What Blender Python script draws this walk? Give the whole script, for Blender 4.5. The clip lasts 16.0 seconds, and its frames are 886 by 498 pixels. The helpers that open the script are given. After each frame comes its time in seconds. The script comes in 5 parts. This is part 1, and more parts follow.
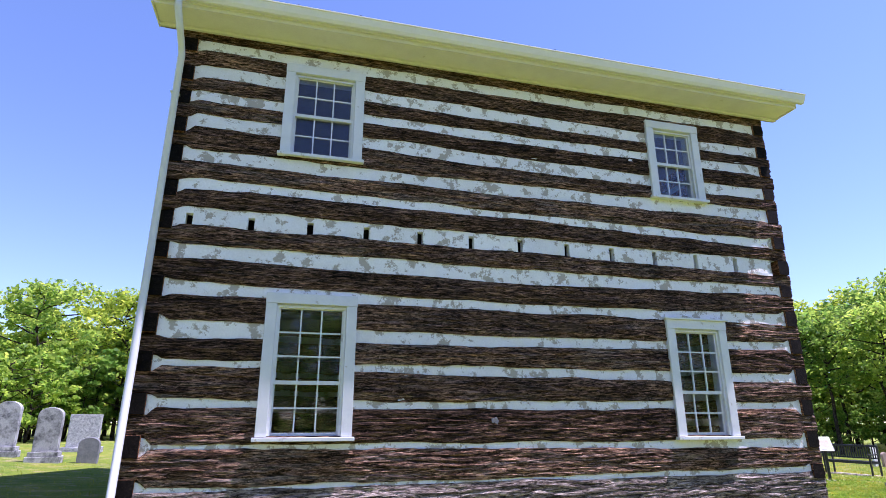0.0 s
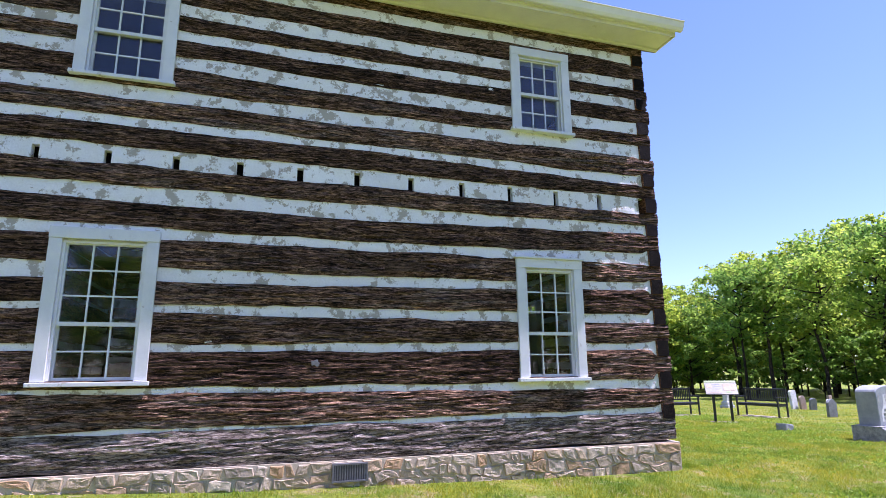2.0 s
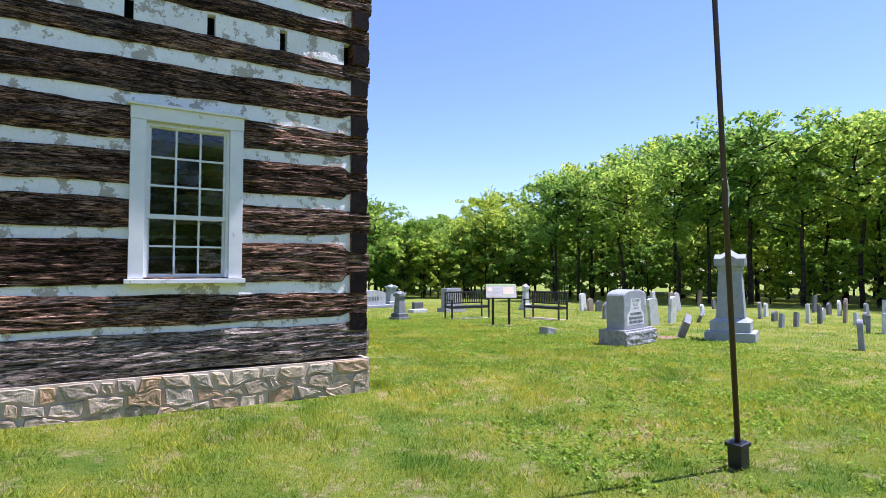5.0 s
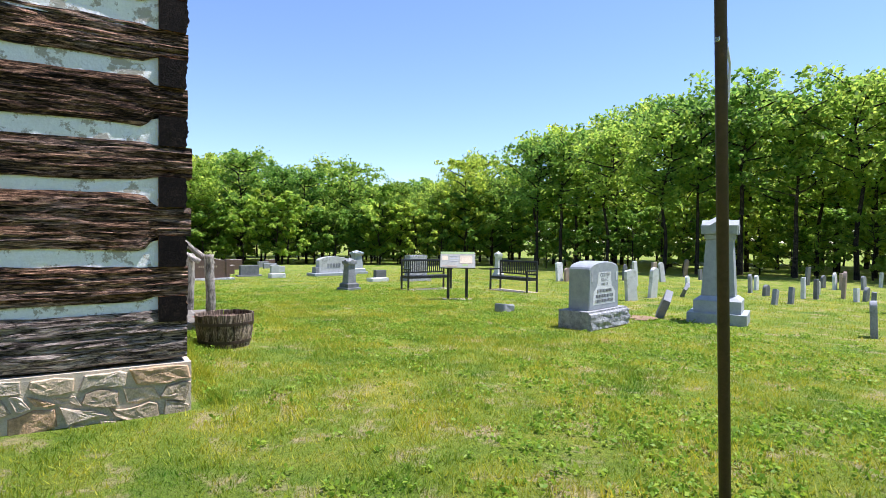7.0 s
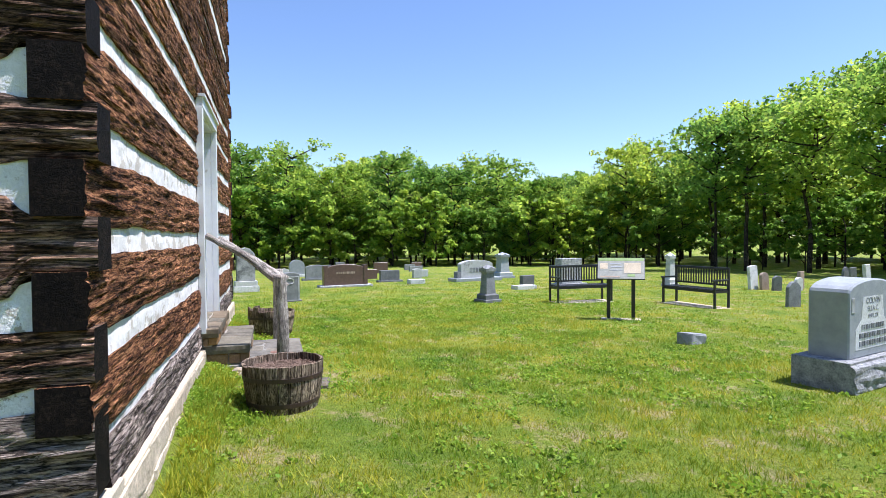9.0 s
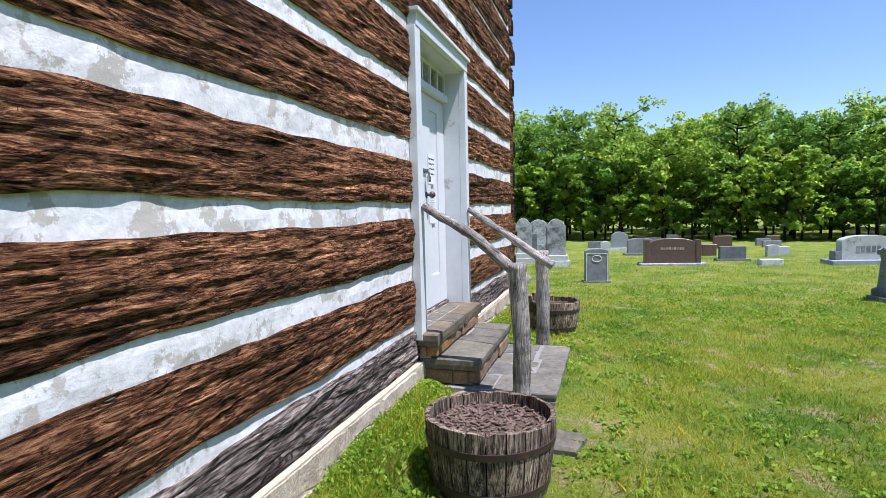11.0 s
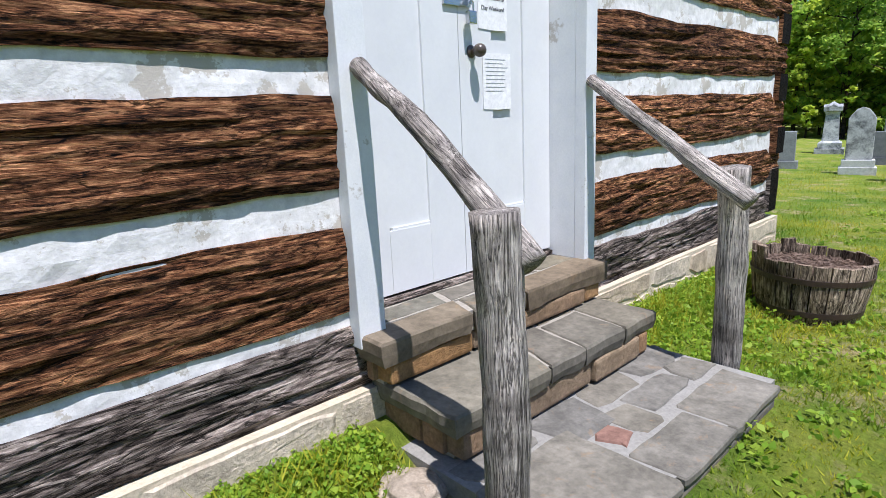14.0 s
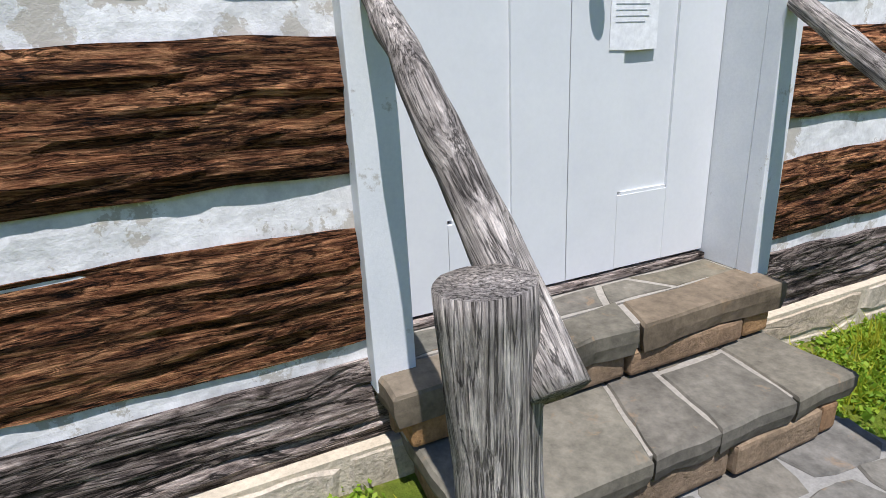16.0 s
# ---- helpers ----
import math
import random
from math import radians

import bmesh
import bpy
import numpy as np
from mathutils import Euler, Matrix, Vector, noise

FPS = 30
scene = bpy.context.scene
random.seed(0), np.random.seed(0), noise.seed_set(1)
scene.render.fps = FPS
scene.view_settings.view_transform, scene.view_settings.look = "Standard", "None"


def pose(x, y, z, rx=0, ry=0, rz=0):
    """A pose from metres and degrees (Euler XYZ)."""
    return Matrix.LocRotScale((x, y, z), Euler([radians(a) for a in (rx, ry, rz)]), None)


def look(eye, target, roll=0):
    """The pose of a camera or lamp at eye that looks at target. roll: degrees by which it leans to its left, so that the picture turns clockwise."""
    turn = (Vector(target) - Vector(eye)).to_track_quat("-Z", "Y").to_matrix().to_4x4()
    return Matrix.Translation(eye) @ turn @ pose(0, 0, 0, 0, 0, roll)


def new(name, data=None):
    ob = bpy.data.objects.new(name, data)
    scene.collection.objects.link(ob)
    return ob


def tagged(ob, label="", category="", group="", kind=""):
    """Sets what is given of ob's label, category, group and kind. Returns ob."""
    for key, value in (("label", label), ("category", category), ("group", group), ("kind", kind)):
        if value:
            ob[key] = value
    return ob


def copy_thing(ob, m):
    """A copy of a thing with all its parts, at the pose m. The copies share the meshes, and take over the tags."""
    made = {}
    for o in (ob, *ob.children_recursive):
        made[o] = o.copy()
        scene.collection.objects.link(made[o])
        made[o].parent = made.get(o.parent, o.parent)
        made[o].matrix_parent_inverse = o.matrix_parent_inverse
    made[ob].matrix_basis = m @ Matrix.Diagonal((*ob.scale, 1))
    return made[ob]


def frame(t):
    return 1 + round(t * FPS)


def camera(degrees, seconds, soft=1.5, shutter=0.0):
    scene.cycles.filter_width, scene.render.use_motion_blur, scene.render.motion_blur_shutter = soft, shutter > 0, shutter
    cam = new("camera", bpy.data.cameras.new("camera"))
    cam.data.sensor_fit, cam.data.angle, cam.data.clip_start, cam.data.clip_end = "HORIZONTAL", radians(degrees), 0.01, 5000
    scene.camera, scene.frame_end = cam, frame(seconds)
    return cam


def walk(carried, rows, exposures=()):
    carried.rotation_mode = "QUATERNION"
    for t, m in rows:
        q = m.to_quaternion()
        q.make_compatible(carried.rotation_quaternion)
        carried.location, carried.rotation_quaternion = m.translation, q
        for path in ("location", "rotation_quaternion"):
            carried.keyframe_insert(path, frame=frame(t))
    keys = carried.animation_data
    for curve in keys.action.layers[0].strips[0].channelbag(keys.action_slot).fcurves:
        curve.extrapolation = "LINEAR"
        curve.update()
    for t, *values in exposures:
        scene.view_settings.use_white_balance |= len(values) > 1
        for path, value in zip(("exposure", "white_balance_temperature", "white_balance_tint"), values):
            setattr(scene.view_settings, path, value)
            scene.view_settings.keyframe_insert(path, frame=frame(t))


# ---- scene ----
cam = camera(76.4, 16.0, soft=0.5)
PATH = [
    (0, (-7.714, -7.153, 1.579), (-7.222, -5.302, 2.155), 0.0),
    (0.5, (-7.166, -7.158, 1.534), (-6.601, -5.322, 2.089), -0.7),
    (1, (-6.675, -7.141, 1.509), (-6.087, -5.302, 2.032), -0.9),
    (1.5, (-6.175, -7.186, 1.449), (-5.597, -5.322, 1.885), -0.9),
    (2, (-5.698, -7.107, 1.452), (-5.117, -5.241, 1.873), -0.6),
    (2.5, (-5.205, -6.998, 1.424), (-4.635, -5.118, 1.794), -0.7),
    (3, (-4.716, -6.93, 1.451), (-4.137, -5.047, 1.797), -0.7),
    (3.5, (-4.216, -6.686, 1.422), (-3.525, -4.831, 1.711), -0.9),
    (4, (-3.672, -6.547, 1.365), (-2.873, -4.724, 1.566), -1.0),
    (4.5, (-3.174, -6.321, 1.376), (-2.232, -4.56, 1.479), -0.2),
    (5, (-2.657, -6.02, 1.398), (-1.612, -4.316, 1.481), 0.0),
    (5.2, (-2.394, -5.926, 1.413), (-1.35, -4.22, 1.473), -0.0),
    (7.3, (-0.416, -4.482, 1.411), (0.677, -2.807, 1.356), 0.7),
    (7.5, (-0.237, -4.264, 1.423), (0.905, -2.623, 1.364), 0.5),
    (8, (0.198, -3.733, 1.433), (1.362, -2.108, 1.378), 0.6),
    (8.5, (0.526, -3.135, 1.49), (1.42, -1.347, 1.434), -0.2),
    (9, (0.71, -2.593, 1.533), (1.288, -0.679, 1.485), -0.5),
    (9.5, (0.92, -2.173, 1.525), (1.059, -0.178, 1.48), -1.1),
    (9.7, (0.994, -2.016, 1.526), (0.95, -0.018, 1.443), -1.2),
    (11.8, (1.586, 0.674, 1.493), (0.887, 2.543, 1.348), -1.5),
    (12, (1.63, 0.86, 1.483), (0.871, 2.705, 1.34), -1.7),
    (12.5, (1.679, 1.273, 1.499), (0.709, 3.016, 1.349), -2.3),
    (13, (1.654, 1.747, 1.435), (0.556, 3.403, 1.2), -2.3),
    (13.5, (1.663, 2.17, 1.382), (0.419, 3.694, 1.024), -3.1),
    (14, (1.694, 2.505, 1.363), (0.255, 3.82, 0.917), -2.7),
    (14.5, (1.656, 2.873, 1.338), (0.127, 4.074, 0.868), -2.2),
    (15, (1.522, 3.102, 1.342), (-0.109, 4.139, 0.827), -2.2),
    (15.5, (1.418, 3.242, 1.366), (-0.293, 4.109, 0.802), -0.7),
    (16, (1.332, 3.217, 1.397), (-0.397, 3.997, 0.763), -2.8),
]
walk(cam, [(t, look(eye, target, roll)) for t, eye, target, roll in PATH],
     exposures=[(0, 1.05, 5700, 41), (3.0, 1.02, 5700, 41), (5.0, 0.92, 5750, 31), (8.0, 0.91, 6050, 19), (9.5, 0.84, 5900, 19), (12.0, 0.6, 5800, 19), (13.0, 0.66, 5900, 18), (14.5, 0.62, 6000, 16), (16.0, 0.42, 6050, 15)])

# ---- light ----
world = bpy.data.worlds.new("sky")
scene.world = world
world.use_nodes = True
wt = world.node_tree
sky = wt.nodes.new("ShaderNodeTexSky")
sky.sky_type = "NISHITA"
sky.sun_disc = False
SUN = Vector((0.385, -0.123, 1.0)).normalized()
sky.sun_elevation = math.asin(SUN.z)
sky.sun_rotation = math.atan2(SUN.x, SUN.y)
sky.air_density, sky.dust_density, sky.ozone_density = 1.0, 0.0, 4.0
wt.nodes["Background"].inputs[1].default_value = 0.11
wt.links.new(sky.outputs[0], wt.nodes["Background"].inputs[0])
sun_data = bpy.data.lights.new("sun", "SUN")
sun_data.energy, sun_data.angle, sun_data.color = 4.6, radians(0.55), (1.0, 0.96, 0.9)
sun = new("sun", sun_data)
sun.matrix_world = look(SUN * 50, (0, 0, 0))


# ---- materials ----
def material(name, rough=0.8, metal=0.0):
    m = bpy.data.materials.new(name)
    m.use_nodes = True
    b = m.node_tree.nodes["Principled BSDF"]
    b.inputs["Roughness"].default_value = rough
    b.inputs["Metallic"].default_value = metal
    if rough > 0.7:
        b.inputs["Specular IOR Level"].default_value = 0.12
    return m, m.node_tree, b


def node(nt, kind, **values):
    n = nt.nodes.new("ShaderNode" + kind)
    for key, value in values.items():
        n.inputs[key].default_value = value
    return n


def ramp(nt, fac, stops):
    r = nt.nodes.new("ShaderNodeValToRGB")
    els = r.color_ramp.elements
    while len(els) < len(stops):
        els.new(0.5)
    for e, (p, c) in zip(els, stops):
        e.position, e.color = p, (*c, 1)
    nt.links.new(fac, r.inputs[0])
    return r.outputs[0]


def coords(nt, scale, kind="Object"):
    tc, mp = nt.nodes.new("ShaderNodeTexCoord"), nt.nodes.new("ShaderNodeMapping")
    mp.inputs["Scale"].default_value = scale
    nt.links.new(tc.outputs[kind], mp.inputs[0])
    return mp.outputs[0]


def noise_tex(nt, vec, scale, detail=6, rough=0.6, distort=0.0):
    n = node(nt, "TexNoise", Scale=scale, Detail=detail, Roughness=rough, Distortion=distort)
    nt.links.new(vec, n.inputs["Vector"])
    return n.outputs["Fac"]


def mix(nt, fac, a, b, mode="MIX"):
    n = nt.nodes.new("ShaderNodeMix")
    n.data_type, n.blend_type = "RGBA", mode
    for socket, v in ((n.inputs[0], fac), (n.inputs[6], a), (n.inputs[7], b)):
        if isinstance(v, (float, int)):
            socket.default_value = v
        elif isinstance(v, tuple):
            socket.default_value = (*v, 1)
        else:
            nt.links.new(v, socket)
    return n.outputs[2]


def bump(nt, b, height, strength=0.5, dist=0.01):
    n = node(nt, "Bump", Strength=strength, Distance=dist)
    nt.links.new(height, n.inputs["Height"])
    nt.links.new(n.outputs[0], b.inputs["Normal"])


def tint(nt, colour, spread=0.25):
    """Lightens or darkens each piece by chance."""
    info = nt.nodes.new("ShaderNodeObjectInfo")
    r = node(nt, "MapRange")
    r.inputs[3].default_value, r.inputs[4].default_value = 1 - spread, 1 + spread
    nt.links.new(info.outputs["Random"], r.inputs[0])
    return mix(nt, 1.0, colour, r.outputs[0], "MULTIPLY")


def wood(name, dark, mid, light, rough=0.85, stretch=(2.0, 12, 12), relief=0.8, spread=0.3, silver=None, cracks=0.85, knots=0.0, depth=0.03, fleck=0.7, warp=1.0):
    """Weathered wood: long wavy grain, drying cracks, fibres and, where wanted, knots and silvered streaks."""
    m, nt, b = material(name, rough)
    fine = noise_tex(nt, coords(nt, stretch), 3.2, 10, 0.7, 1.3 * warp)
    c = ramp(nt, fine, [(0.37, dark), (0.48, mid), (0.63, light)])
    big = noise_tex(nt, coords(nt, (0.6, 2.5, 2.5)), 1.6, 5, 0.6)
    c = mix(nt, 1.0, c, ramp(nt, big, [(0.34, (0.38, 0.36, 0.35)), (0.66, (1.4, 1.35, 1.3))]), "MULTIPLY")
    if silver:
        info = nt.nodes.new("ShaderNodeObjectInfo")
        s = noise_tex(nt, coords(nt, (0.45, 6, 6)), 2.3, 7, 0.66, 0.6)
        f = ramp(nt, s, [(0.48, (0, 0, 0)), (0.7, (0.85, 0.85, 0.85))])
        f = mix(nt, 1.0, f, ramp(nt, info.outputs["Random"], [(0.15, (0.1, 0.1, 0.1)), (0.9, (1, 1, 1))]), "MULTIPLY")
        c = mix(nt, f, c, mix(nt, 1.0, silver, ramp(nt, fine, [(0.38, (0.25, 0.25, 0.25)), (0.62, (1.3, 1.3, 1.3))]), "MULTIPLY"))
    c = tint(nt, c, spread)
    crack = noise_tex(nt, coords(nt, (stretch[0] * 0.8, stretch[1] * 2.2, stretch[2] * 2.2)), 2.6, 8, 0.7, 0.7 * warp)
    split_ = noise_tex(nt, coords(nt, (stretch[0] * 0.5, stretch[1] * 0.9, stretch[2] * 0.9)), 2.2, 6, 0.6, 1.0 * warp)
    lines = ramp(nt, split_, [(0.465, (1, 1, 1)), (0.49, (0.02, 0.02, 0.02)), (0.508, (0.02, 0.02, 0.02)), (0.53, (1, 1, 1))])
    c = mix(nt, cracks, c, mix(nt, 1.0, c, lines, "MULTIPLY"))
    c = mix(nt, fleck, c, ramp(nt, crack, [(0.4, (0.2, 0.18, 0.17)), (0.6, (1.5, 1.45, 1.4))]), "MULTIPLY")
    fibre = noise_tex(nt, coords(nt, (stretch[0] * 2.4, stretch[1] * 6.0, stretch[2] * 6.0)), 3.0, 6, 0.8, 0.9)
    c = mix(nt, fleck, c, ramp(nt, fibre, [(0.36, (0.25, 0.23, 0.22)), (0.5, (1, 1, 1)), (0.66, (1.8, 1.7, 1.6))]), "MULTIPLY")
    deep = mix(nt, 0.35, mix(nt, 0.7, crack, lines, "MULTIPLY"), fibre)
    if knots:
        w = coords(nt, (1.15, 0.0, 2.6))
        wob = mix(nt, 0.06, w, node_noise_colour(nt, w))
        vor = node(nt, "TexVoronoi", Scale=1.0)
        nt.links.new(wob, vor.inputs["Vector"])
        eye = ramp(nt, vor.outputs["Distance"], [(0.0, (0.08, 0.07, 0.06)), (0.03, (0.75, 0.7, 0.65)), (0.05, (0.15, 0.13, 0.12)), (0.085, (0.8, 0.75, 0.7)), (0.1, (0.35, 0.33, 0.32)), (0.14, (1, 1, 1))])
        c = mix(nt, knots, c, eye, "MULTIPLY")
        deep = mix(nt, 0.6, deep, eye, "MULTIPLY")
    nt.links.new(c, b.inputs["Base Color"])
    bump(nt, b, deep, relief, depth)
    return m


def node_noise_colour(nt, vec):
    n = node(nt, "TexNoise", Scale=6.0, Detail=4.0)
    nt.links.new(vec, n.inputs["Vector"])
    return n.outputs["Color"]


def speckle(name, a, c, scale=8, rough=0.85, fine=60, relief=0.4, spread=0.1, stain=None, where=(0.5, 0.65), dist=0.008, grain=0.35):
    m, nt, b = material(name, rough)
    v = coords(nt, (1, 1, 1))
    big = noise_tex(nt, v, scale, 6, 0.62)
    col = ramp(nt, big, [(0.32, a), (0.7, c)])
    small = noise_tex(nt, v, fine, 4, 0.7)
    col = mix(nt, grain, col, ramp(nt, small, [(0.3, tuple(x * 0.55 for x in a)), (0.7, tuple(min(1, x * 1.3) for x in c))]))
    if stain:
        f = noise_tex(nt, v, scale * 0.75, 9, 0.72)
        col = mix(nt, ramp(nt, f, [(where[0], (0, 0, 0)), (where[1], (1, 1, 1))]), col, stain)
    col = tint(nt, col, spread)
    nt.links.new(col, b.inputs["Base Color"])
    bump(nt, b, small, relief, dist)
    return m


def many_stones(name, colours, scale, rough, relief, dist):
    """Stone whose hue differs from piece to piece, with veins and pits."""
    m, nt, b = material(name, rough)
    info = nt.nodes.new("ShaderNodeObjectInfo")
    hue = ramp(nt, info.outputs["Random"], [(k / (len(colours) - 1), c) for k, c in enumerate(colours)])
    v = coords(nt, (1, 1, 1))
    big, small, pit = noise_tex(nt, v, scale, 6, 0.65, 0.4), noise_tex(nt, v, scale * 7, 6, 0.7), noise_tex(nt, v, scale * 2.3, 8, 0.7, 1.0)
    c = mix(nt, 0.8, hue, ramp(nt, big, [(0.3, (0.55, 0.53, 0.5)), (0.7, (1.35, 1.3, 1.25))]), "MULTIPLY")
    c = mix(nt, 0.6, c, ramp(nt, small, [(0.3, (0.5, 0.5, 0.5)), (0.7, (1.4, 1.4, 1.4))]), "MULTIPLY")
    c = mix(nt, ramp(nt, pit, [(0.59, (0, 0, 0)), (0.7, (0.5, 0.5, 0.5))]), c, (0.3, 0.19, 0.1))
    nt.links.new(c, b.inputs["Base Color"])
    bump(nt, b, mix(nt, 0.5, small, pit), relief, dist)
    return m


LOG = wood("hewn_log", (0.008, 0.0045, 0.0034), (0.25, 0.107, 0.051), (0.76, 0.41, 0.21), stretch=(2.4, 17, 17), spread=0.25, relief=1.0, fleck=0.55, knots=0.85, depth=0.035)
# darker, greyer log tone, given to the south wall only
LOG_DARK = wood("dark_log", (0.005, 0.0033, 0.0028), (0.1, 0.056, 0.036), (0.58, 0.37, 0.255), stretch=(1.7, 15, 15), spread=0.4, relief=1.0, fleck=0.55, silver=(0.3, 0.26, 0.235), knots=0.8, depth=0.035)
LOG_GREY = wood("sill_log", (0.05, 0.042, 0.038), (0.26, 0.22, 0.2), (0.6, 0.54, 0.5), stretch=(2.0, 12, 12), spread=0.12, relief=1.0, knots=0.8, fleck=0.5)
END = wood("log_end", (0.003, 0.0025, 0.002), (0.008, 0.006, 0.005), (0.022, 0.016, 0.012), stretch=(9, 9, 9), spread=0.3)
RAILWOOD = wood("weathered_pole", (0.27, 0.252, 0.235), (0.48, 0.46, 0.435), (0.7, 0.68, 0.65), stretch=(55, 55, 1.2), relief=1.0, spread=0.06, cracks=0.75, depth=0.008, fleck=0.5, warp=0.3)
STAVE = wood("barrel_stave", (0.07, 0.056, 0.045), (0.25, 0.2, 0.155), (0.5, 0.43, 0.35), stretch=(18, 18, 0.8), relief=0.8, spread=0.25, cracks=0.7, depth=0.01)
BARK = wood("bark", (0.02, 0.016, 0.012), (0.055, 0.045, 0.035), (0.12, 0.1, 0.08), stretch=(8, 8, 1.5), spread=0.2)
CHINK_OLD = speckle("flaking_limewash", (0.82, 0.815, 0.8), (0.9, 0.895, 0.885), 6, 0.9, 40, 0.8, 0.06, stain=(0.44, 0.4, 0.34), where=(0.535, 0.565), dist=0.012, grain=0.2)
CHINK = speckle("limewash", (0.66, 0.65, 0.63), (0.8, 0.79, 0.765), 5, 0.9, 26, 0.28, 0.05, stain=(0.5, 0.465, 0.41), where=(0.54, 0.56), dist=0.012)
PAINT = speckle("white_paint", (0.64, 0.66, 0.68), (0.74, 0.75, 0.75), 6, 0.55, 90, 0.25, 0.03, stain=(0.46, 0.44, 0.4), where=(0.615, 0.65), dist=0.003, grain=0.1)
DOORPAINT = speckle("door_paint", (0.66, 0.67, 0.68), (0.73, 0.74, 0.74), 3, 0.45, 50, 0.1, 0.0, stain=(0.62, 0.61, 0.58), where=(0.69, 0.74), dist=0.002, grain=0.05)
CREAM = speckle("cream_paint", (0.7, 0.675, 0.64), (0.8, 0.78, 0.74), 3, 0.6, 50, 0.2, 0.0, stain=(0.42, 0.36, 0.24), where=(0.66, 0.75), dist=0.003, grain=0.12)
GUTTER = speckle("gutter_enamel", (0.72, 0.7, 0.66), (0.79, 0.77, 0.73), 2, 0.35, 30, 0.05, 0.0, grain=0.05)
SPOUT = speckle("downspout_enamel", (0.58, 0.61, 0.64), (0.68, 0.7, 0.72), 2, 0.35, 30, 0.05, 0.0, grain=0.05)
SHINGLE = speckle("roof_shingle", (0.05, 0.05, 0.055), (0.1, 0.1, 0.1), 5, 0.9, 80, 0.5, 0.2)
BEDDING = speckle("old_mortar", (0.46, 0.4, 0.3), (0.62, 0.55, 0.43), 7, 0.95, 60, 0.8, 0.0, dist=0.012)
MORTAR = speckle("mortar", (0.48, 0.41, 0.3), (0.66, 0.57, 0.43), 6, 0.95, 60, 0.8, 0.0, dist=0.01)
RUBBLE = many_stones("field_stone", [(0.62, 0.5, 0.34), (0.42, 0.36, 0.29), (0.68, 0.59, 0.45), (0.56, 0.37, 0.21), (0.62, 0.53, 0.41), (0.52, 0.41, 0.29)], 9, 0.9, 1.0, 0.02)
PALE_RUBBLE = many_stones("pale_rubble", [(0.55, 0.48, 0.37), (0.5, 0.44, 0.36), (0.6, 0.53, 0.42), (0.48, 0.4, 0.3)], 8, 0.9, 1.0, 0.015)
FLAG = many_stones("flagstone", [(0.172, 0.162, 0.136), (0.18, 0.163, 0.12), (0.14, 0.135, 0.122), (0.185, 0.148, 0.105), (0.165, 0.163, 0.135), (0.15, 0.138, 0.117)], 4, 0.85, 0.6, 0.008)
GREYFLAG = many_stones("grey_flagstone", [(0.19, 0.183, 0.162), (0.2, 0.188, 0.158), (0.165, 0.162, 0.15), (0.185, 0.173, 0.145)], 4, 0.85, 0.6, 0.008)
REDFLAG = many_stones("reddish_flagstone", [(0.24, 0.14, 0.115), (0.27, 0.16, 0.13)], 5, 0.85, 0.6, 0.008)
PAVE_JOINT = speckle("landing_mortar", (0.24, 0.23, 0.21), (0.29, 0.28, 0.255), 8, 0.95, 70, 0.7, 0.0, dist=0.006)
JOINT = speckle("step_mortar", (0.27, 0.245, 0.205), (0.36, 0.33, 0.28), 8, 0.95, 70, 0.7, 0.0, dist=0.006)
RUST = many_stones("rusty_stone", [(0.32, 0.18, 0.085), (0.24, 0.2, 0.15), (0.34, 0.2, 0.09), (0.22, 0.18, 0.135)], 8, 0.9, 0.9, 0.015)
GRANITE = speckle("grey_granite", (0.25, 0.28, 0.3), (0.4, 0.43, 0.45), 9, 0.6, 160, 0.25, 0.12, dist=0.003)
ROCKFACE = speckle("rock_faced_granite", (0.12, 0.13, 0.145), (0.64, 0.65, 0.66), 14, 0.8, 50, 1.0, 0.1, dist=0.03)
PALE = speckle("pale_marble", (0.45, 0.46, 0.46), (0.68, 0.69, 0.68), 5, 0.7, 60, 0.4, 0.2, stain=(0.2, 0.2, 0.19), where=(0.54, 0.7))
MOSSY = speckle("streaked_marble", (0.3, 0.31, 0.32), (0.52, 0.53, 0.53), 4, 0.75, 40, 0.5, 0.15, stain=(0.1, 0.105, 0.11), where=(0.46, 0.62))
SLATE = speckle("weathered_slab", (0.13, 0.14, 0.15), (0.3, 0.31, 0.32), 6, 0.8, 50, 0.5, 0.35, stain=(0.4, 0.4, 0.38), where=(0.6, 0.72))
BROWN = speckle("brown_granite", (0.1, 0.06, 0.05), (0.17, 0.105, 0.09), 12, 0.35, 150, 0.1, 0.1)
PINKSTONE = speckle("sandstone", (0.3, 0.22, 0.17), (0.45, 0.36, 0.29), 6, 0.85, 50, 0.5, 0.3)
BLACK = speckle("black_enamel", (0.015, 0.016, 0.02), (0.03, 0.03, 0.035), 4, 0.4, 60, 0.1, 0.1)
IRON = speckle("painted_iron", (0.03, 0.018, 0.018), (0.065, 0.035, 0.032), 9, 0.5, 70, 0.4, 0.1, stain=(0.12, 0.06, 0.035), where=(0.6, 0.7))
BRASS = speckle("dark_knob", (0.05, 0.04, 0.035), (0.12, 0.09, 0.07), 9, 0.3, 70, 0.1, 0.1)
STEEL = material("padlock_steel", 0.25, 1.0)[0]
STEEL.node_tree.nodes["Principled BSDF"].inputs["Base Color"].default_value = (0.55, 0.56, 0.58, 1)
PAPER = speckle("paper", (0.82, 0.82, 0.82), (0.88, 0.88, 0.87), 4, 0.7, 40, 0.05, 0.0)
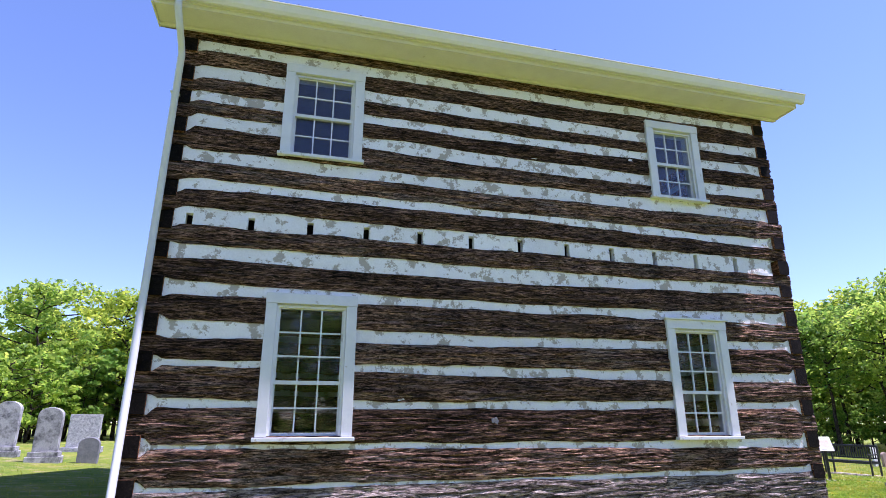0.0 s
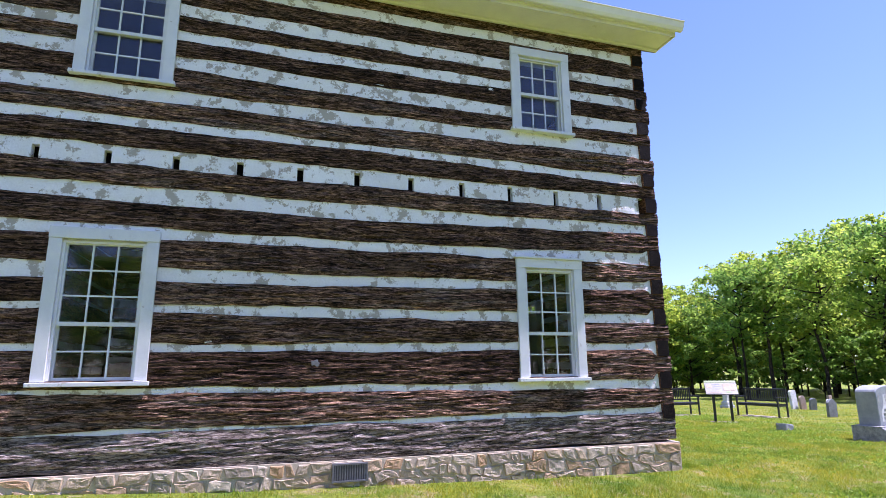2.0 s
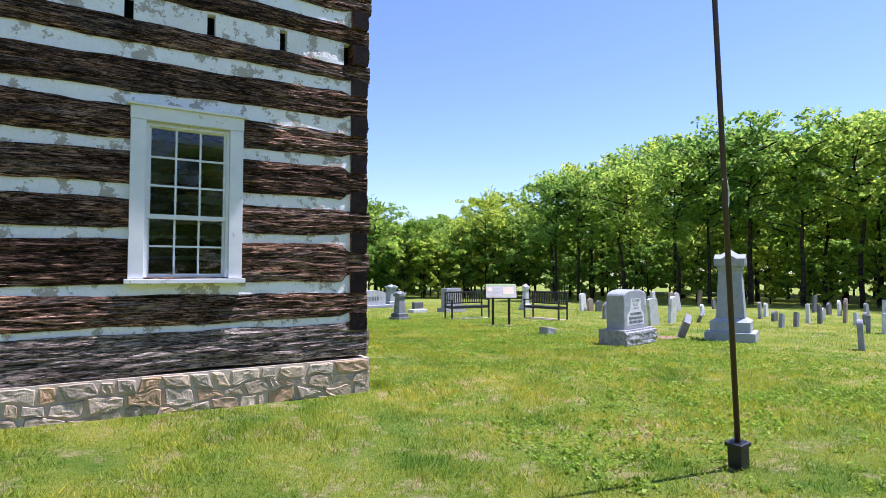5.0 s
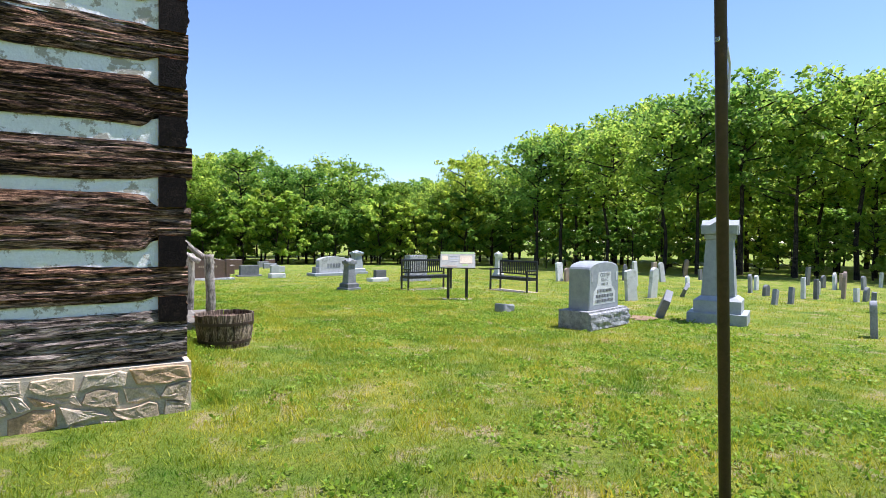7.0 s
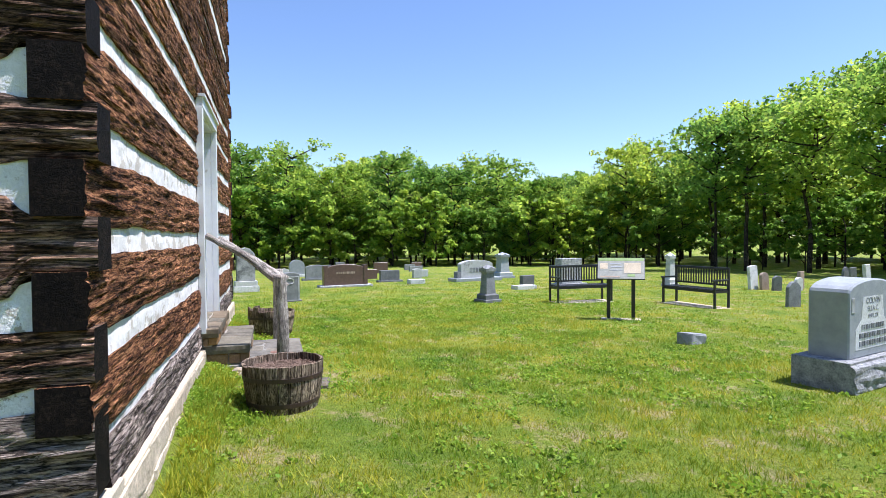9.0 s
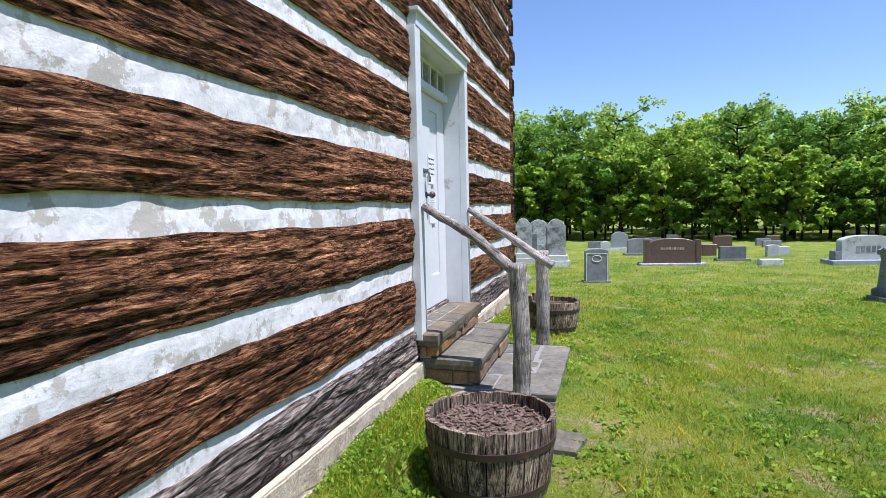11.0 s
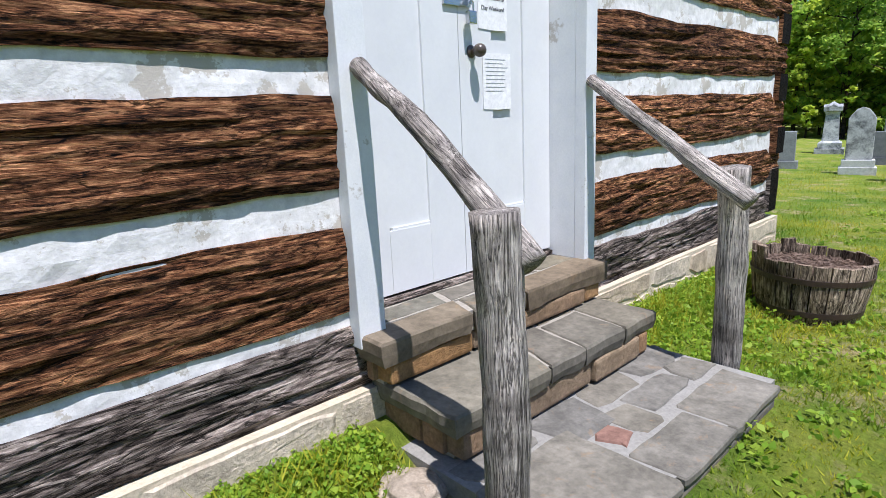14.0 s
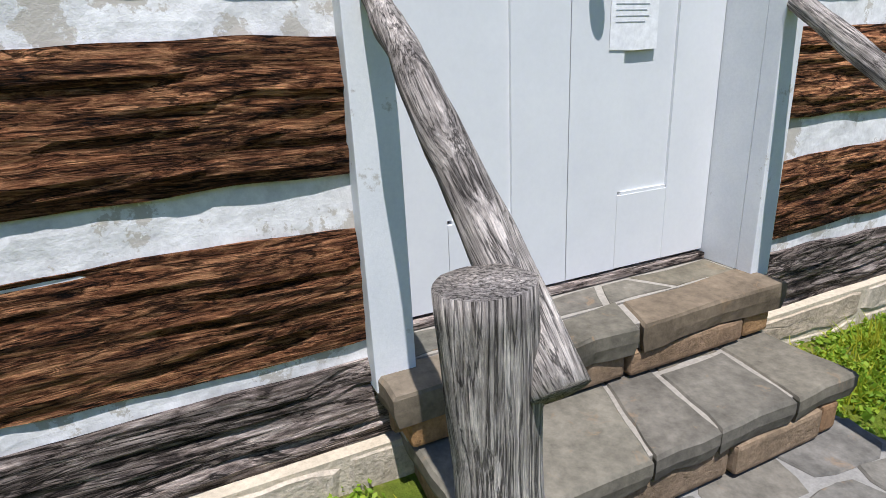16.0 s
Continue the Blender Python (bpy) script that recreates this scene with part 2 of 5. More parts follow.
INK = speckle("ink", (0.06, 0.06, 0.07), (0.12, 0.12, 0.13), 30, 0.8, 90, 0.0, 0.0)
MULCH = speckle("mulch", (0.1, 0.06, 0.045), (0.3, 0.22, 0.17), 30, 0.95, 90, 1.0, 0.3, dist=0.02)
VENT = speckle("vent_metal", (0.1, 0.1, 0.11), (0.2, 0.2, 0.21), 10, 0.5, 60, 0.2, 0.1)
SIGNFACE = speckle("sign_face", (0.24, 0.25, 0.21), (0.32, 0.33, 0.29), 6, 0.4, 20, 0.0, 0.0)
SIGNGREEN = speckle("sign_band", (0.2, 0.32, 0.1), (0.28, 0.38, 0.15), 6, 0.4, 20, 0.0, 0.0)
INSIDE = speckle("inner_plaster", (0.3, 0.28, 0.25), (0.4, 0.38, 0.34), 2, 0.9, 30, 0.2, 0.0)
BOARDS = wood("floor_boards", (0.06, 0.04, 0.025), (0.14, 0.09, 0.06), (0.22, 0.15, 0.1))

GLASS, gnt, gb = material("window_glass", 0.02)
gb.inputs["Transmission Weight"].default_value = 1.0
gb.inputs["IOR"].default_value = 1.45
gb.inputs["Base Color"].default_value = (0.92, 0.95, 0.94, 1)

GROUND, nt, b = material("lawn", 0.95)
v = coords(nt, (1, 1, 1))
n1 = noise_tex(nt, v, 0.9, 8, 0.7)
c = ramp(nt, n1, [(0.3, (0.08, 0.16, 0.02)), (0.5, (0.17, 0.23, 0.028)), (0.72, (0.3, 0.28, 0.055))])
n2 = noise_tex(nt, v, 34, 8, 0.75)
c = mix(nt, 0.75, c, ramp(nt, n2, [(0.25, (0.3, 0.35, 0.3)), (0.75, (1.7, 1.65, 1.6))]), "MULTIPLY")
n3 = noise_tex(nt, v, 2.3, 8, 0.75, 0.4)
c = mix(nt, ramp(nt, n3, [(0.52, (0, 0, 0)), (0.64, (0.9, 0.9, 0.9))]), c, mix(nt, 1.0, (0.42, 0.34, 0.18), ramp(nt, n2, [(0.3, (0.5, 0.5, 0.5)), (0.7, (1.3, 1.3, 1.3))]), "MULTIPLY"))
nt.links.new(c, b.inputs["Base Color"])
bump(nt, b, n2, 1.0, 0.04)


def leafy(name, a, c, sheen=0.35, patchy=False, glow=(1.0, 1.0, 1.0)):
    m, nt, b = material(name, 0.5)
    b.inputs["Specular IOR Level"].default_value = 0.2
    geo, info = nt.nodes.new("ShaderNodeNewGeometry"), nt.nodes.new("ShaderNodeObjectInfo")
    col = ramp(nt, geo.outputs["Random Per Island"], [(0.0, a), (1.0, c)])
    col = mix(nt, 1.0, col, ramp(nt, info.outputs["Random"], [(0.0, (0.75, 0.85, 0.8)), (0.6, (1, 1, 1)), (1.0, (1.2, 1.08, 0.85))]), "MULTIPLY")
    if patchy:
        w = coords(nt, (1, 1, 1))
        f = ramp(nt, noise_tex(nt, w, 0.9, 8, 0.7), [(0.36, (0.32, 0.62, 0.4)), (0.5, (1, 1, 0.85)), (0.64, (1.45, 1.22, 0.9))])
        col = mix(nt, 1.0, col, f, "MULTIPLY")
        dry = ramp(nt, noise_tex(nt, w, 2.3, 8, 0.75, 0.4), [(0.55, (0, 0, 0)), (0.68, (0.75, 0.75, 0.75))])
        col = mix(nt, dry, col, (0.44, 0.34, 0.12))
    nt.links.new(col, b.inputs["Base Color"])
    tr = nt.nodes.new("ShaderNodeBsdfTranslucent")
    nt.links.new(mix(nt, 1.0, col, glow, "MULTIPLY"), tr.inputs[0])
    ms = node(nt, "MixShader")
    ms.inputs[0].default_value = sheen
    nt.links.new(b.outputs[0], ms.inputs[1])
    nt.links.new(tr.outputs[0], ms.inputs[2])
    nt.links.new(ms.outputs[0], nt.nodes["Material Output"].inputs[0])
    return m


LEAF = leafy("spring_leaves", (0.13, 0.25, 0.032), (0.39, 0.47, 0.065), 0.6, glow=(1.72, 1.65, 1.8))
LEAF_DARK = leafy("deep_leaves", (0.08, 0.19, 0.03), (0.24, 0.35, 0.055), 0.6, glow=(1.72, 1.65, 1.8))
BLADE = leafy("grass_blades", (0.17, 0.28, 0.02), (0.44, 0.44, 0.055), 0.45, True, glow=(1.25, 1.15, 1.0))
WEED = leafy("weed_leaves", (0.15, 0.29, 0.025), (0.36, 0.46, 0.05), 0.45, glow=(1.3, 1.25, 1.1))


# ---- mesh helpers ----
def rand(a, c):
    return random.uniform(a, c)


def nz(x, y, z):
    return noise.noise((x, y, z))


def make(name, bm, mat, parent=None, label="", smooth=False):
    me = bpy.data.meshes.new(name)
    bm.normal_update()
    bm.to_mesh(me)
    bm.free()
    me.materials.append(mat)
    if smooth:
        me.polygons.foreach_set("use_smooth", [True] * len(me.polygons))
    ob = new(name, me)
    if parent:
        ob.parent = parent
    if label:
        ob["label"] = label
    return ob


def part(name, bm, mat, parent, label="", smooth=False):
    return make(name, bm, mat, parent, label, smooth)


def root(name, m, label, category, group="", kind=""):
    ob = new(name)
    ob.empty_display_size = 0.1
    ob.matrix_world = m
    return tagged(ob, label, category, group, kind)


def box(bm, x0, x1, y0, y1, z0, z1, bevel=0.0, m=None):
    r = bmesh.ops.create_cube(bm, size=1)
    vs = r["verts"]
    bmesh.ops.scale(bm, vec=(x1 - x0, y1 - y0, z1 - z0), verts=vs)
    bmesh.ops.translate(bm, vec=((x0 + x1) / 2, (y0 + y1) / 2, (z0 + z1) / 2), verts=vs)
    if bevel:
        es = list({e for v in vs for e in v.link_edges})
        r = bmesh.ops.bevel(bm, geom=es, offset=bevel, segments=2, affect="EDGES", profile=0.6)
        vs = r["verts"]
    if m is not None:
        bmesh.ops.transform(bm, matrix=m, verts=vs)
    return vs


def boxes(*items, bevel=0.0):
    bm = bmesh.new()
    for it in items:
        box(bm, *it, bevel=bevel)
    return bm


def loft(rings, closed=True, caps=True):
    """A skin over rings of points."""
    bm = bmesh.new()
    rows = [[bm.verts.new(p) for p in ring] for ring in rings]
    n = len(rows[0])
    for a, c in zip(rows, rows[1:]):
        for i in range(n if closed else n - 1):
            j = (i + 1) % n
            bm.faces.new((a[i], a[j], c[j], c[i]))
    if caps:
        bm.faces.new(list(reversed(rows[0])))
        bm.faces.new(rows[-1])
    bmesh.ops.recalc_face_normals(bm, faces=bm.faces)
    return bm


def tube(points, radii, n=12, rough=0.0, seed=0.0, caps=True):
    pts = [Vector(p) for p in points]
    rings = []
    for i, p in enumerate(pts):
        d = (pts[min(i + 1, len(pts) - 1)] - pts[max(i - 1, 0)]).normalized()
        side = d.cross(Vector((0.13, 1, 0.21))).normalized()
        up = side.cross(d)
        ring = []
        for k in range(n):
            a = 2 * math.pi * k / n
            r = radii[i] * (1 + rough * nz(seed + 1.3 * math.cos(a), 1.3 * math.sin(a), i * 0.35 + seed))
            ring.append(p + (side * math.cos(a) + up * math.sin(a)) * r)
        rings.append(ring)
    return loft(rings, True, caps)


def along(a, c, n, wobble=0.0, seed=0.0):
    a, c = Vector(a), Vector(c)
    return [a.lerp(c, i / n) + Vector((nz(seed, i * 0.4, 1), nz(seed, i * 0.4, 7), nz(seed, i * 0.4, 13))) * wobble * math.sin(math.pi * i / n) for i in range(n + 1)]


def ground_z(x, y):
    r = math.hypot(max(x, 0), max(y, 0))
    z = 0.04 + 0.022 * min(max(0, -x - 1), 5) + 0.06 * min(max(0, -x - 6), 12) - 0.02 * min(max(0, r - 3), 40) - 0.006 * max(0, r - 43)
    if 0 <= x < 1.2 and 0.3 < y < 9:
        rise = min(1, max(0, (y - 0.3) / 2.2)) * min(1, (9 - y))
        z += 0.21 * rise * math.exp(-((x / 0.34) ** 2))
    if 0.2 < x < 2.2 and 3.2 < y < 5.8:
        z += 0.1 * math.exp(-(((x - 0.95) / 0.36) ** 2)) * min(1, (y - 3.2) / 0.5, (5.8 - y) / 0.6)
    return z + 0.035 * nz(x * 0.16, y * 0.16, 3)


# ---- ground ----
def lawn():
    grid = sorted({round(v, 2) for v in [-2500, -1200, -600, -300, -150, -90, *np.arange(-60, 61, 3.0), *np.arange(-15, 20, 0.75), *np.arange(0, 2.0, 0.1), *np.arange(3, 6, 0.25), 90, 150, 300, 600, 1200, 2500]})
    bm = bmesh.new()
    vs = [[bm.verts.new((x, y, ground_z(x, y))) for x in grid] for y in grid]
    for j in range(len(grid) - 1):
        for i in range(len(grid) - 1):
            bm.faces.new((vs[j][i], vs[j][i + 1], vs[j + 1][i + 1], vs[j + 1][i]))
    tagged(make("ground", bm, GROUND, smooth=True), "mown spring lawn with worn yellow patches", "lawn", kind="structure")


lawn()

# ---- the log building ----
WEST, DEPTH = -9.45, 8.19
WINDOWS = [(-8.06, -6.95, 1.32, 3.07, 3, 2), (-2.42, -1.40, 1.29, 2.98, 3, 2), (-8.07, -6.98, 4.93, 6.34, 2, 2), (-2.39, -1.41, 4.91, 6.28, 2, 2)]
CAS = 0.13
# log tops and bottoms of the south wall at its west end, middle and east end
SOUTH = [
    (6.72, 6.53, 6.66, 6.50, 6.66, 6.50), (6.37, 6.17, 6.33, 6.08, 6.35, 6.05), (5.96, 5.75, 5.90, 5.71, 5.87, 5.72),
    (5.61, 5.42, 5.56, 5.33, 5.55, 5.30), (5.25, 4.90, 5.13, 4.89, 5.10, 4.93), (4.75, 4.51, 4.69, 4.45, 4.72, 4.39),
    (4.36, 4.12, 4.35, 4.08, 4.24, 4.05), (3.88, 3.64, 3.85, 3.60, 3.78, 3.60), (3.45, 3.18, 3.38, 3.08, 3.48, 3.18),
    (3.00, 2.70, 2.99, 2.63, 2.98, 2.72), (2.48, 2.23, 2.50, 2.23, 2.60, 2.23), (2.18, 1.78, 2.10, 1.79, 2.10, 1.82),
    (1.68, 1.30, 1.69, 1.28, 1.72, 1.29), (1.25, 0.84, 1.21, 0.86, 1.16, 0.91), (0.81, 0.44, 0.82, 0.40, 0.82, 0.46)]


def along_course(c, u):
    """Top and bottom of a course at u from 0 to 1 along the wall."""
    if u < 0.5:
        k = u * 2
        return c[0] + (c[2] - c[0]) * k, c[1] + (c[3] - c[1]) * k
    k = u * 2 - 1
    return c[2] + (c[4] - c[2]) * k, c[3] + (c[5] - c[3]) * k


EAST = [(0.625, 0.37), (1.0, 0.69), (1.45, 1.14), (1.89, 1.59), (2.38, 2.05)]
for hi, lo in zip(SOUTH[10::-1], SOUTH[9::-1]):
    mid = (hi[4] + lo[5]) / 2
    if mid > 2.5:
        EAST.append((mid + 0.165, mid - 0.165))
EAST = [(t, b, t, b, t, b) for t, b in EAST][::-1]


def split(a, c, zt, zb, openings):
    """Cut a stretch of a course at the openings that it meets: start, end, lowest and highest allowed."""
    cuts = [(a, c, -9.0, 99.0)]
    for o0, o1, p0, p1 in openings:
        if zb > p1 or zt < p0:
            continue
        out = []
        for s, e, lo, hi in cuts:
            if e <= o0 or s >= o1:
                out.append((s, e, lo, hi))
                continue
            if s < o0:
                out.append((s, o0, lo, hi))
            if e > o1:
                out.append((o1, e, lo, hi))
            if zt - p1 > 0.03:
                out.append((max(s, o0), min(e, o1), max(lo, p1), hi))
            if p0 - zb > 0.03:
                out.append((max(s, o0), min(e, o1), lo, min(hi, p0)))
        cuts = out
    return cuts


def log_mesh(s, e, lo, hi, course, length, seed, end0, end1, depth=0.2, step=0.045, rows=20):
    """A hewn log from s to e along local x, its face at y = 0, with split, uneven face and wavy edges."""
    n = max(2, int((e - s) / step))
    rings = []
    for i in range(n + 1):
        x = s + (e - s) * i / n
        zt, zb = along_course(course, x / length)
        wave = 0.026
        zt += wave * nz(x * 1.1, seed, 0) + 0.013 * nz(x * 4.3, seed, 2)
        zb += wave * nz(x * 1.1, seed, 5) + 0.013 * nz(x * 4.3, seed, 8)
        mid = (zt + zb) / 2
        for at, on in ((0.0, end0), (length, end1)):
            d = abs(x - at)
            if on and d < 0.3:
                k = min(1, max(0, (0.3 - d) / 0.08))
                zt, zb = zt + (on[0] - zt) * k, zb + (on[1] - zb) * k
        zt, zb = min(zt, hi), max(zb, lo)
        if zt < zb + 0.01:
            zt = zb + 0.01
        ring = [(x, depth, zb), (x, 0.02, zb)]
        for r in range(rows + 1):
            k = r / rows
            z = zb + (zt - zb) * k
            bow = 0.012 * (abs(2 * k - 1) ** 4)
            crack = 0.012 * nz(x * 2.2 + seed * 3, seed, z * 24 + 0.5 * nz(x * 1.5, 3, z)) + 0.01 * nz(x * 0.8, seed, z * 7 + 40) + 0.011 * nz(x * 4, seed, z * 50) + 0.004 * nz(x * 14, seed, z * 90)
            crack -= 0.024 * max(0, 1 - abs(nz(x * 0.7 + seed, seed, z * 9)) * 14) * (0.5 + nz(x * 1.7, seed, 60))
            crack *= min(1, 6 * min(k, 1 - k) + 0.25)
            ring.append((x, bow - crack, z))
        ring += [(x, 0.02, zt), (x, depth, zt)]
        rings.append(ring)
    return loft(rings)


def chink_mesh(s, e, lo, hi, upper, lower, length, seed, ends, depth=0.14, step=0.05):
    n = max(2, int((e - s) / step))
    rings = []
    for i in range(n + 1):
        x = s + (e - s) * i / n
        zt = along_course(upper, x / length)[1] + 0.035
        zb = along_course(lower, x / length)[0] - 0.035
        for at, (high, low) in ((0.0, ends[0]), (length, ends[1])):
            k = min(1, max(0, (0.3 - abs(x - at)) / 0.08))
            zt, zb = zt + (high - zt) * k * 0.6, zb + (low - zb) * k
        zt, zb = min(zt, hi), max(zb, lo)
        if zt < zb + 0.01:
            zt = zb + 0.01
        ring = [(x, depth, zb)]
        for r in range(6):
            k = r / 5
            z = zb + (zt - zb) * k
            ring.append((x, 0.021 + 0.006 * k - 0.006 * nz(x * 2.5, seed, z * 6) - 0.005 * nz(x * 9, seed, z * 14), z))
        ring.append((x, depth, zt))
        rings.append(ring)
    return loft(rings)


def log_wall(name, m, length, courses, others, openings, label, step=0.045, rows=20, butt=False, holes=(), timber=None):
    wall = root(name, m, label, "wall", kind="structure")
    previous = None
    for i, c in enumerate(courses):
        seed = hash_of(name) + i * 7.31
        t, b = along_course(c, 0.5)
        ends = []
        for k in (0, 4):
            z = (c[k] + c[k + 1]) / 2
            above = [o for o in others if o > z]
            below = [o for o in others if o <= z]
            top = (min(above) + z) / 2 if above else c[k]
            bot = (max(below) + z) / 2 if below else c[k + 1]
            ends.append((max(top, z + 0.05), min(bot, z - 0.05)))
        last = i == len(courses) - 1
        a0, a1 = (0.22, length - 0.22) if butt and last else (-0.05 * abs(nz(seed, 3, 1.5)) - 0.004, length + 0.06 * abs(nz(seed, 9, 4.5)))
        for s, e, lo, hi in split(a0, a1, t, b, openings):
            if e - s > 0.04:
                bm = log_mesh(s, e, lo, hi, c, length, seed, ends[0] if not last else None, ends[1] if not last else None, step=step, rows=rows)
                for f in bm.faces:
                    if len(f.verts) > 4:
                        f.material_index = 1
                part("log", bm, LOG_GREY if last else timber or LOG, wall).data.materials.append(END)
        if i:
            up = courses[i - 1]
            t, b = along_course(up, 0.5)[1], along_course(c, 0.5)[0]
            for s, e, lo, hi in split(0.2, length - 0.2, t, b, list(openings) + [h for h in holes if h[2] < t and h[3] > b]):
                if e - s > 0.03:
                    part("chinking", chink_mesh(s, e, lo, hi, up, c, length, seed + 3, [(p[1], q[0] if not last else q[0] + 0.02) for p, q in zip(previous, ends)]), CHINK_OLD if length > 9 else CHINK, wall)
        previous = ends
    return wall


def hash_of(text):
    return sum(ord(ch) * (i + 1) for i, ch in enumerate(text)) % 97


def openings_of(list_of_windows):
    return [(x0 + CAS * 0.6 - WEST, x1 - CAS * 0.6 - WEST, z0 + 0.06, z1 - CAS * 0.6) for x0, x1, z0, z1, *_ in list_of_windows]


SOUTH_MIDS = [(c[4] + c[5]) / 2 for c in SOUTH]
EAST_MIDS = [(c[4] + c[5]) / 2 for c in EAST]
slot_x = [-0.25 - 0.735 * k for k in range(13)]
slot_holes = [(x - WEST - 0.04, x - WEST + 0.04, 3.7, 4.03) for x in slot_x]
south = log_wall("wall_south", pose(WEST, 0, 0), -WEST, SOUTH, EAST_MIDS, openings_of(WINDOWS), "dark hewn logs with flaking white chinking and square joist holes", holes=slot_holes, timber=LOG_DARK)
DOOR = (3.63, 5.09, 0.5, 2.95)
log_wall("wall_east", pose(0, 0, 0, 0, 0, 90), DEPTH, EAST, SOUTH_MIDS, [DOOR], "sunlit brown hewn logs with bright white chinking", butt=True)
# unseen wall, left without windows so that the inside stays dark
log_wall("wall_north", pose(0, DEPTH, 0, 0, 0, 180), -WEST, SOUTH, EAST_MIDS, [], "dark hewn logs with white chinking", step=0.6, rows=4)
log_wall("wall_west", pose(WEST, DEPTH, 0, 0, 0, -90), DEPTH, EAST, SOUTH_MIDS, [], "dark hewn logs with white chinking", step=0.6, rows=4, butt=True)

# near-black blocks set back in the joist holes, painting their shaded depth
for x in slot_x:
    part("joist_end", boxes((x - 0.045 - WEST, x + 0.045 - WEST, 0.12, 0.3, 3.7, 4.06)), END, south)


# ---- foundation ----
def split_polygon(poly, p, d):
    """Cut a convex polygon by the line through p along d."""
    left, right = [], []
    n = Vector((-d.y, d.x))
    for i, a in enumerate(poly):
        c = poly[(i + 1) % len(poly)]
        sa, sc = (a - p).dot(n), (c - p).dot(n)
        (left if sa >= 0 else right).append(a)
        if sa * sc < 0:
            q = a + (c - a) * (sa / (sa - sc))
            left.append(q)
            right.append(q)
    return left, right


def crazy_paving(w, h, pieces, rng):
    polys = [[Vector((0, 0)), Vector((w, 0)), Vector((w, h)), Vector((0, h))]]
    while len(polys) < pieces:
        polys.sort(key=poly_area)
        poly = polys.pop()
        mid = sum(poly, Vector((0, 0))) / len(poly)
        span = max(((a - c) for a in poly for c in poly), key=lambda v: v.length)
        d = Vector((-span.y, span.x)).normalized()
        a = rng.uniform(-0.5, 0.5)
        d = Vector((d.x * math.cos(a) - d.y * math.sin(a), d.x * math.sin(a) + d.y * math.cos(a)))
        polys += split_polygon(poly, mid + Vector((rng.uniform(-0.1, 0.1), rng.uniform(-0.1, 0.1))) * span.length, d)
    return polys


def poly_area(poly):
    return abs(sum(a.x * c.y - c.x * a.y for a, c in zip(poly, poly[1:] + poly[:1]))) / 2


def slab_piece(poly, z0, z1, gap=0.012, round_=0.008):
    """A flat stone of that outline, with worn edges; x, y flat and z up."""
    mid = sum(poly, Vector((0, 0))) / len(poly)
    pts = []
    for i, p in enumerate(poly):
        q = poly[(i + 1) % len(poly)]
        pts += [p, p.lerp(q, 0.5)]
    out = []
    for p in pts:
        d = p - mid
        k = max(0.3, 1 - (gap + 0.008 * random.random()) / max(d.length, 0.02))
        out.append(mid + d * k)
    top = [mid + (p - mid) * (1 - round_ / max((p - mid).length, 0.03)) for p in out]
    return loft([[(p.x, p.y, z0) for p in out], [(p.x, p.y, z1 - round_) for p in out], [(p.x, p.y, z1 + 0.004 * nz(p.x * 9, p.y * 9, z1)) for p in top]])


def slab_turned(points, x, z):
    """A thin upright plate of that outline on the south wall."""
    return loft([[(x - WEST + a, -0.012, z + c) for a, c in points], [(x - WEST + a * 0.95, -0.02, z + c * 0.95) for a, c in points]])


def foundation(name, m, length, top, low, proud, widths, bedding, stone):
    """Rubble courses with wavy beds, each stone rough-faced and bedded deep in pale mortar."""
    base = root(name, m, "rubble stone foundation in pale mortar", "foundation", kind="structure")
    part("mortar_bed", boxes((0, length, 0.0, 0.35, -0.5, top)), bedding, base)
    rng = random.Random(len(name) + int(length * 10))
    count = 4 if top - low > 0.5 else 3

    def course(i, x):
        if i == count:
            return top - 0.004
        return low + (top - low) * i / count + 0.1 * nz(x * 2.1, i * 5.3, 2) + 0.025 * nz(x * 7, i * 3.1, 8)

    for i in range(count):
        x = 0.0
        skew = 0.0
        while x < length - 0.02:
            w = rng.uniform(*widths)
            if length - x - w < 0.12:
                w = length - x
            nxt = 0.0 if x + w >= length else rng.uniform(-0.05, 0.05)
            g = 0.005 + 0.014 * rng.random() ** 2
            n = max(2, int(w / 0.07))
            lower = [(x + g - skew / 2 + (w - 2 * g) * k / n, course(i, x + w * k / n) + g * (0.7 + rng.random())) for k in range(n + 1)]
            upper = [(x + g + skew / 2 + (w - 2 * g) * k / n, course(i + 1, x + w * k / n) - g * (0.7 + rng.random())) for k in range(n, -1, -1)]
            lower[0] = (lower[0][0] + 0.02 * rng.random(), lower[0][1] + 0.02 * rng.random())
            upper[0] = (upper[0][0] - 0.03 * rng.random(), upper[0][1] - 0.02 * rng.random())
            poly = [(min(max(px, 0.002), length - 0.002), pz) for px, pz in lower + upper]
            if upper[0][1] - lower[-1][1] > 0.02 and upper[-1][1] - lower[0][1] > 0.02:
                cx, cz = sum(p[0] for p in poly) / len(poly), sum(p[1] for p in poly) / len(poly)
                out = rng.uniform(0.35, 1.0) * proud
                tilt = rng.uniform(-0.4, 0.4) * proud
                face = lambda f: [(px + (cx - px) * f, -max(0.004, out + tilt * (px - cx) / w + 0.28 * proud * nz(px * 11, pz * 11, i + 40 * f)), pz + (cz - pz) * f) for px, pz in poly]
                part("stone", loft([[(px, 0.0, pz) for px, pz in poly], face(0.07), face(0.35), face(0.7)]), stone, base)
            x += w
            skew = nxt


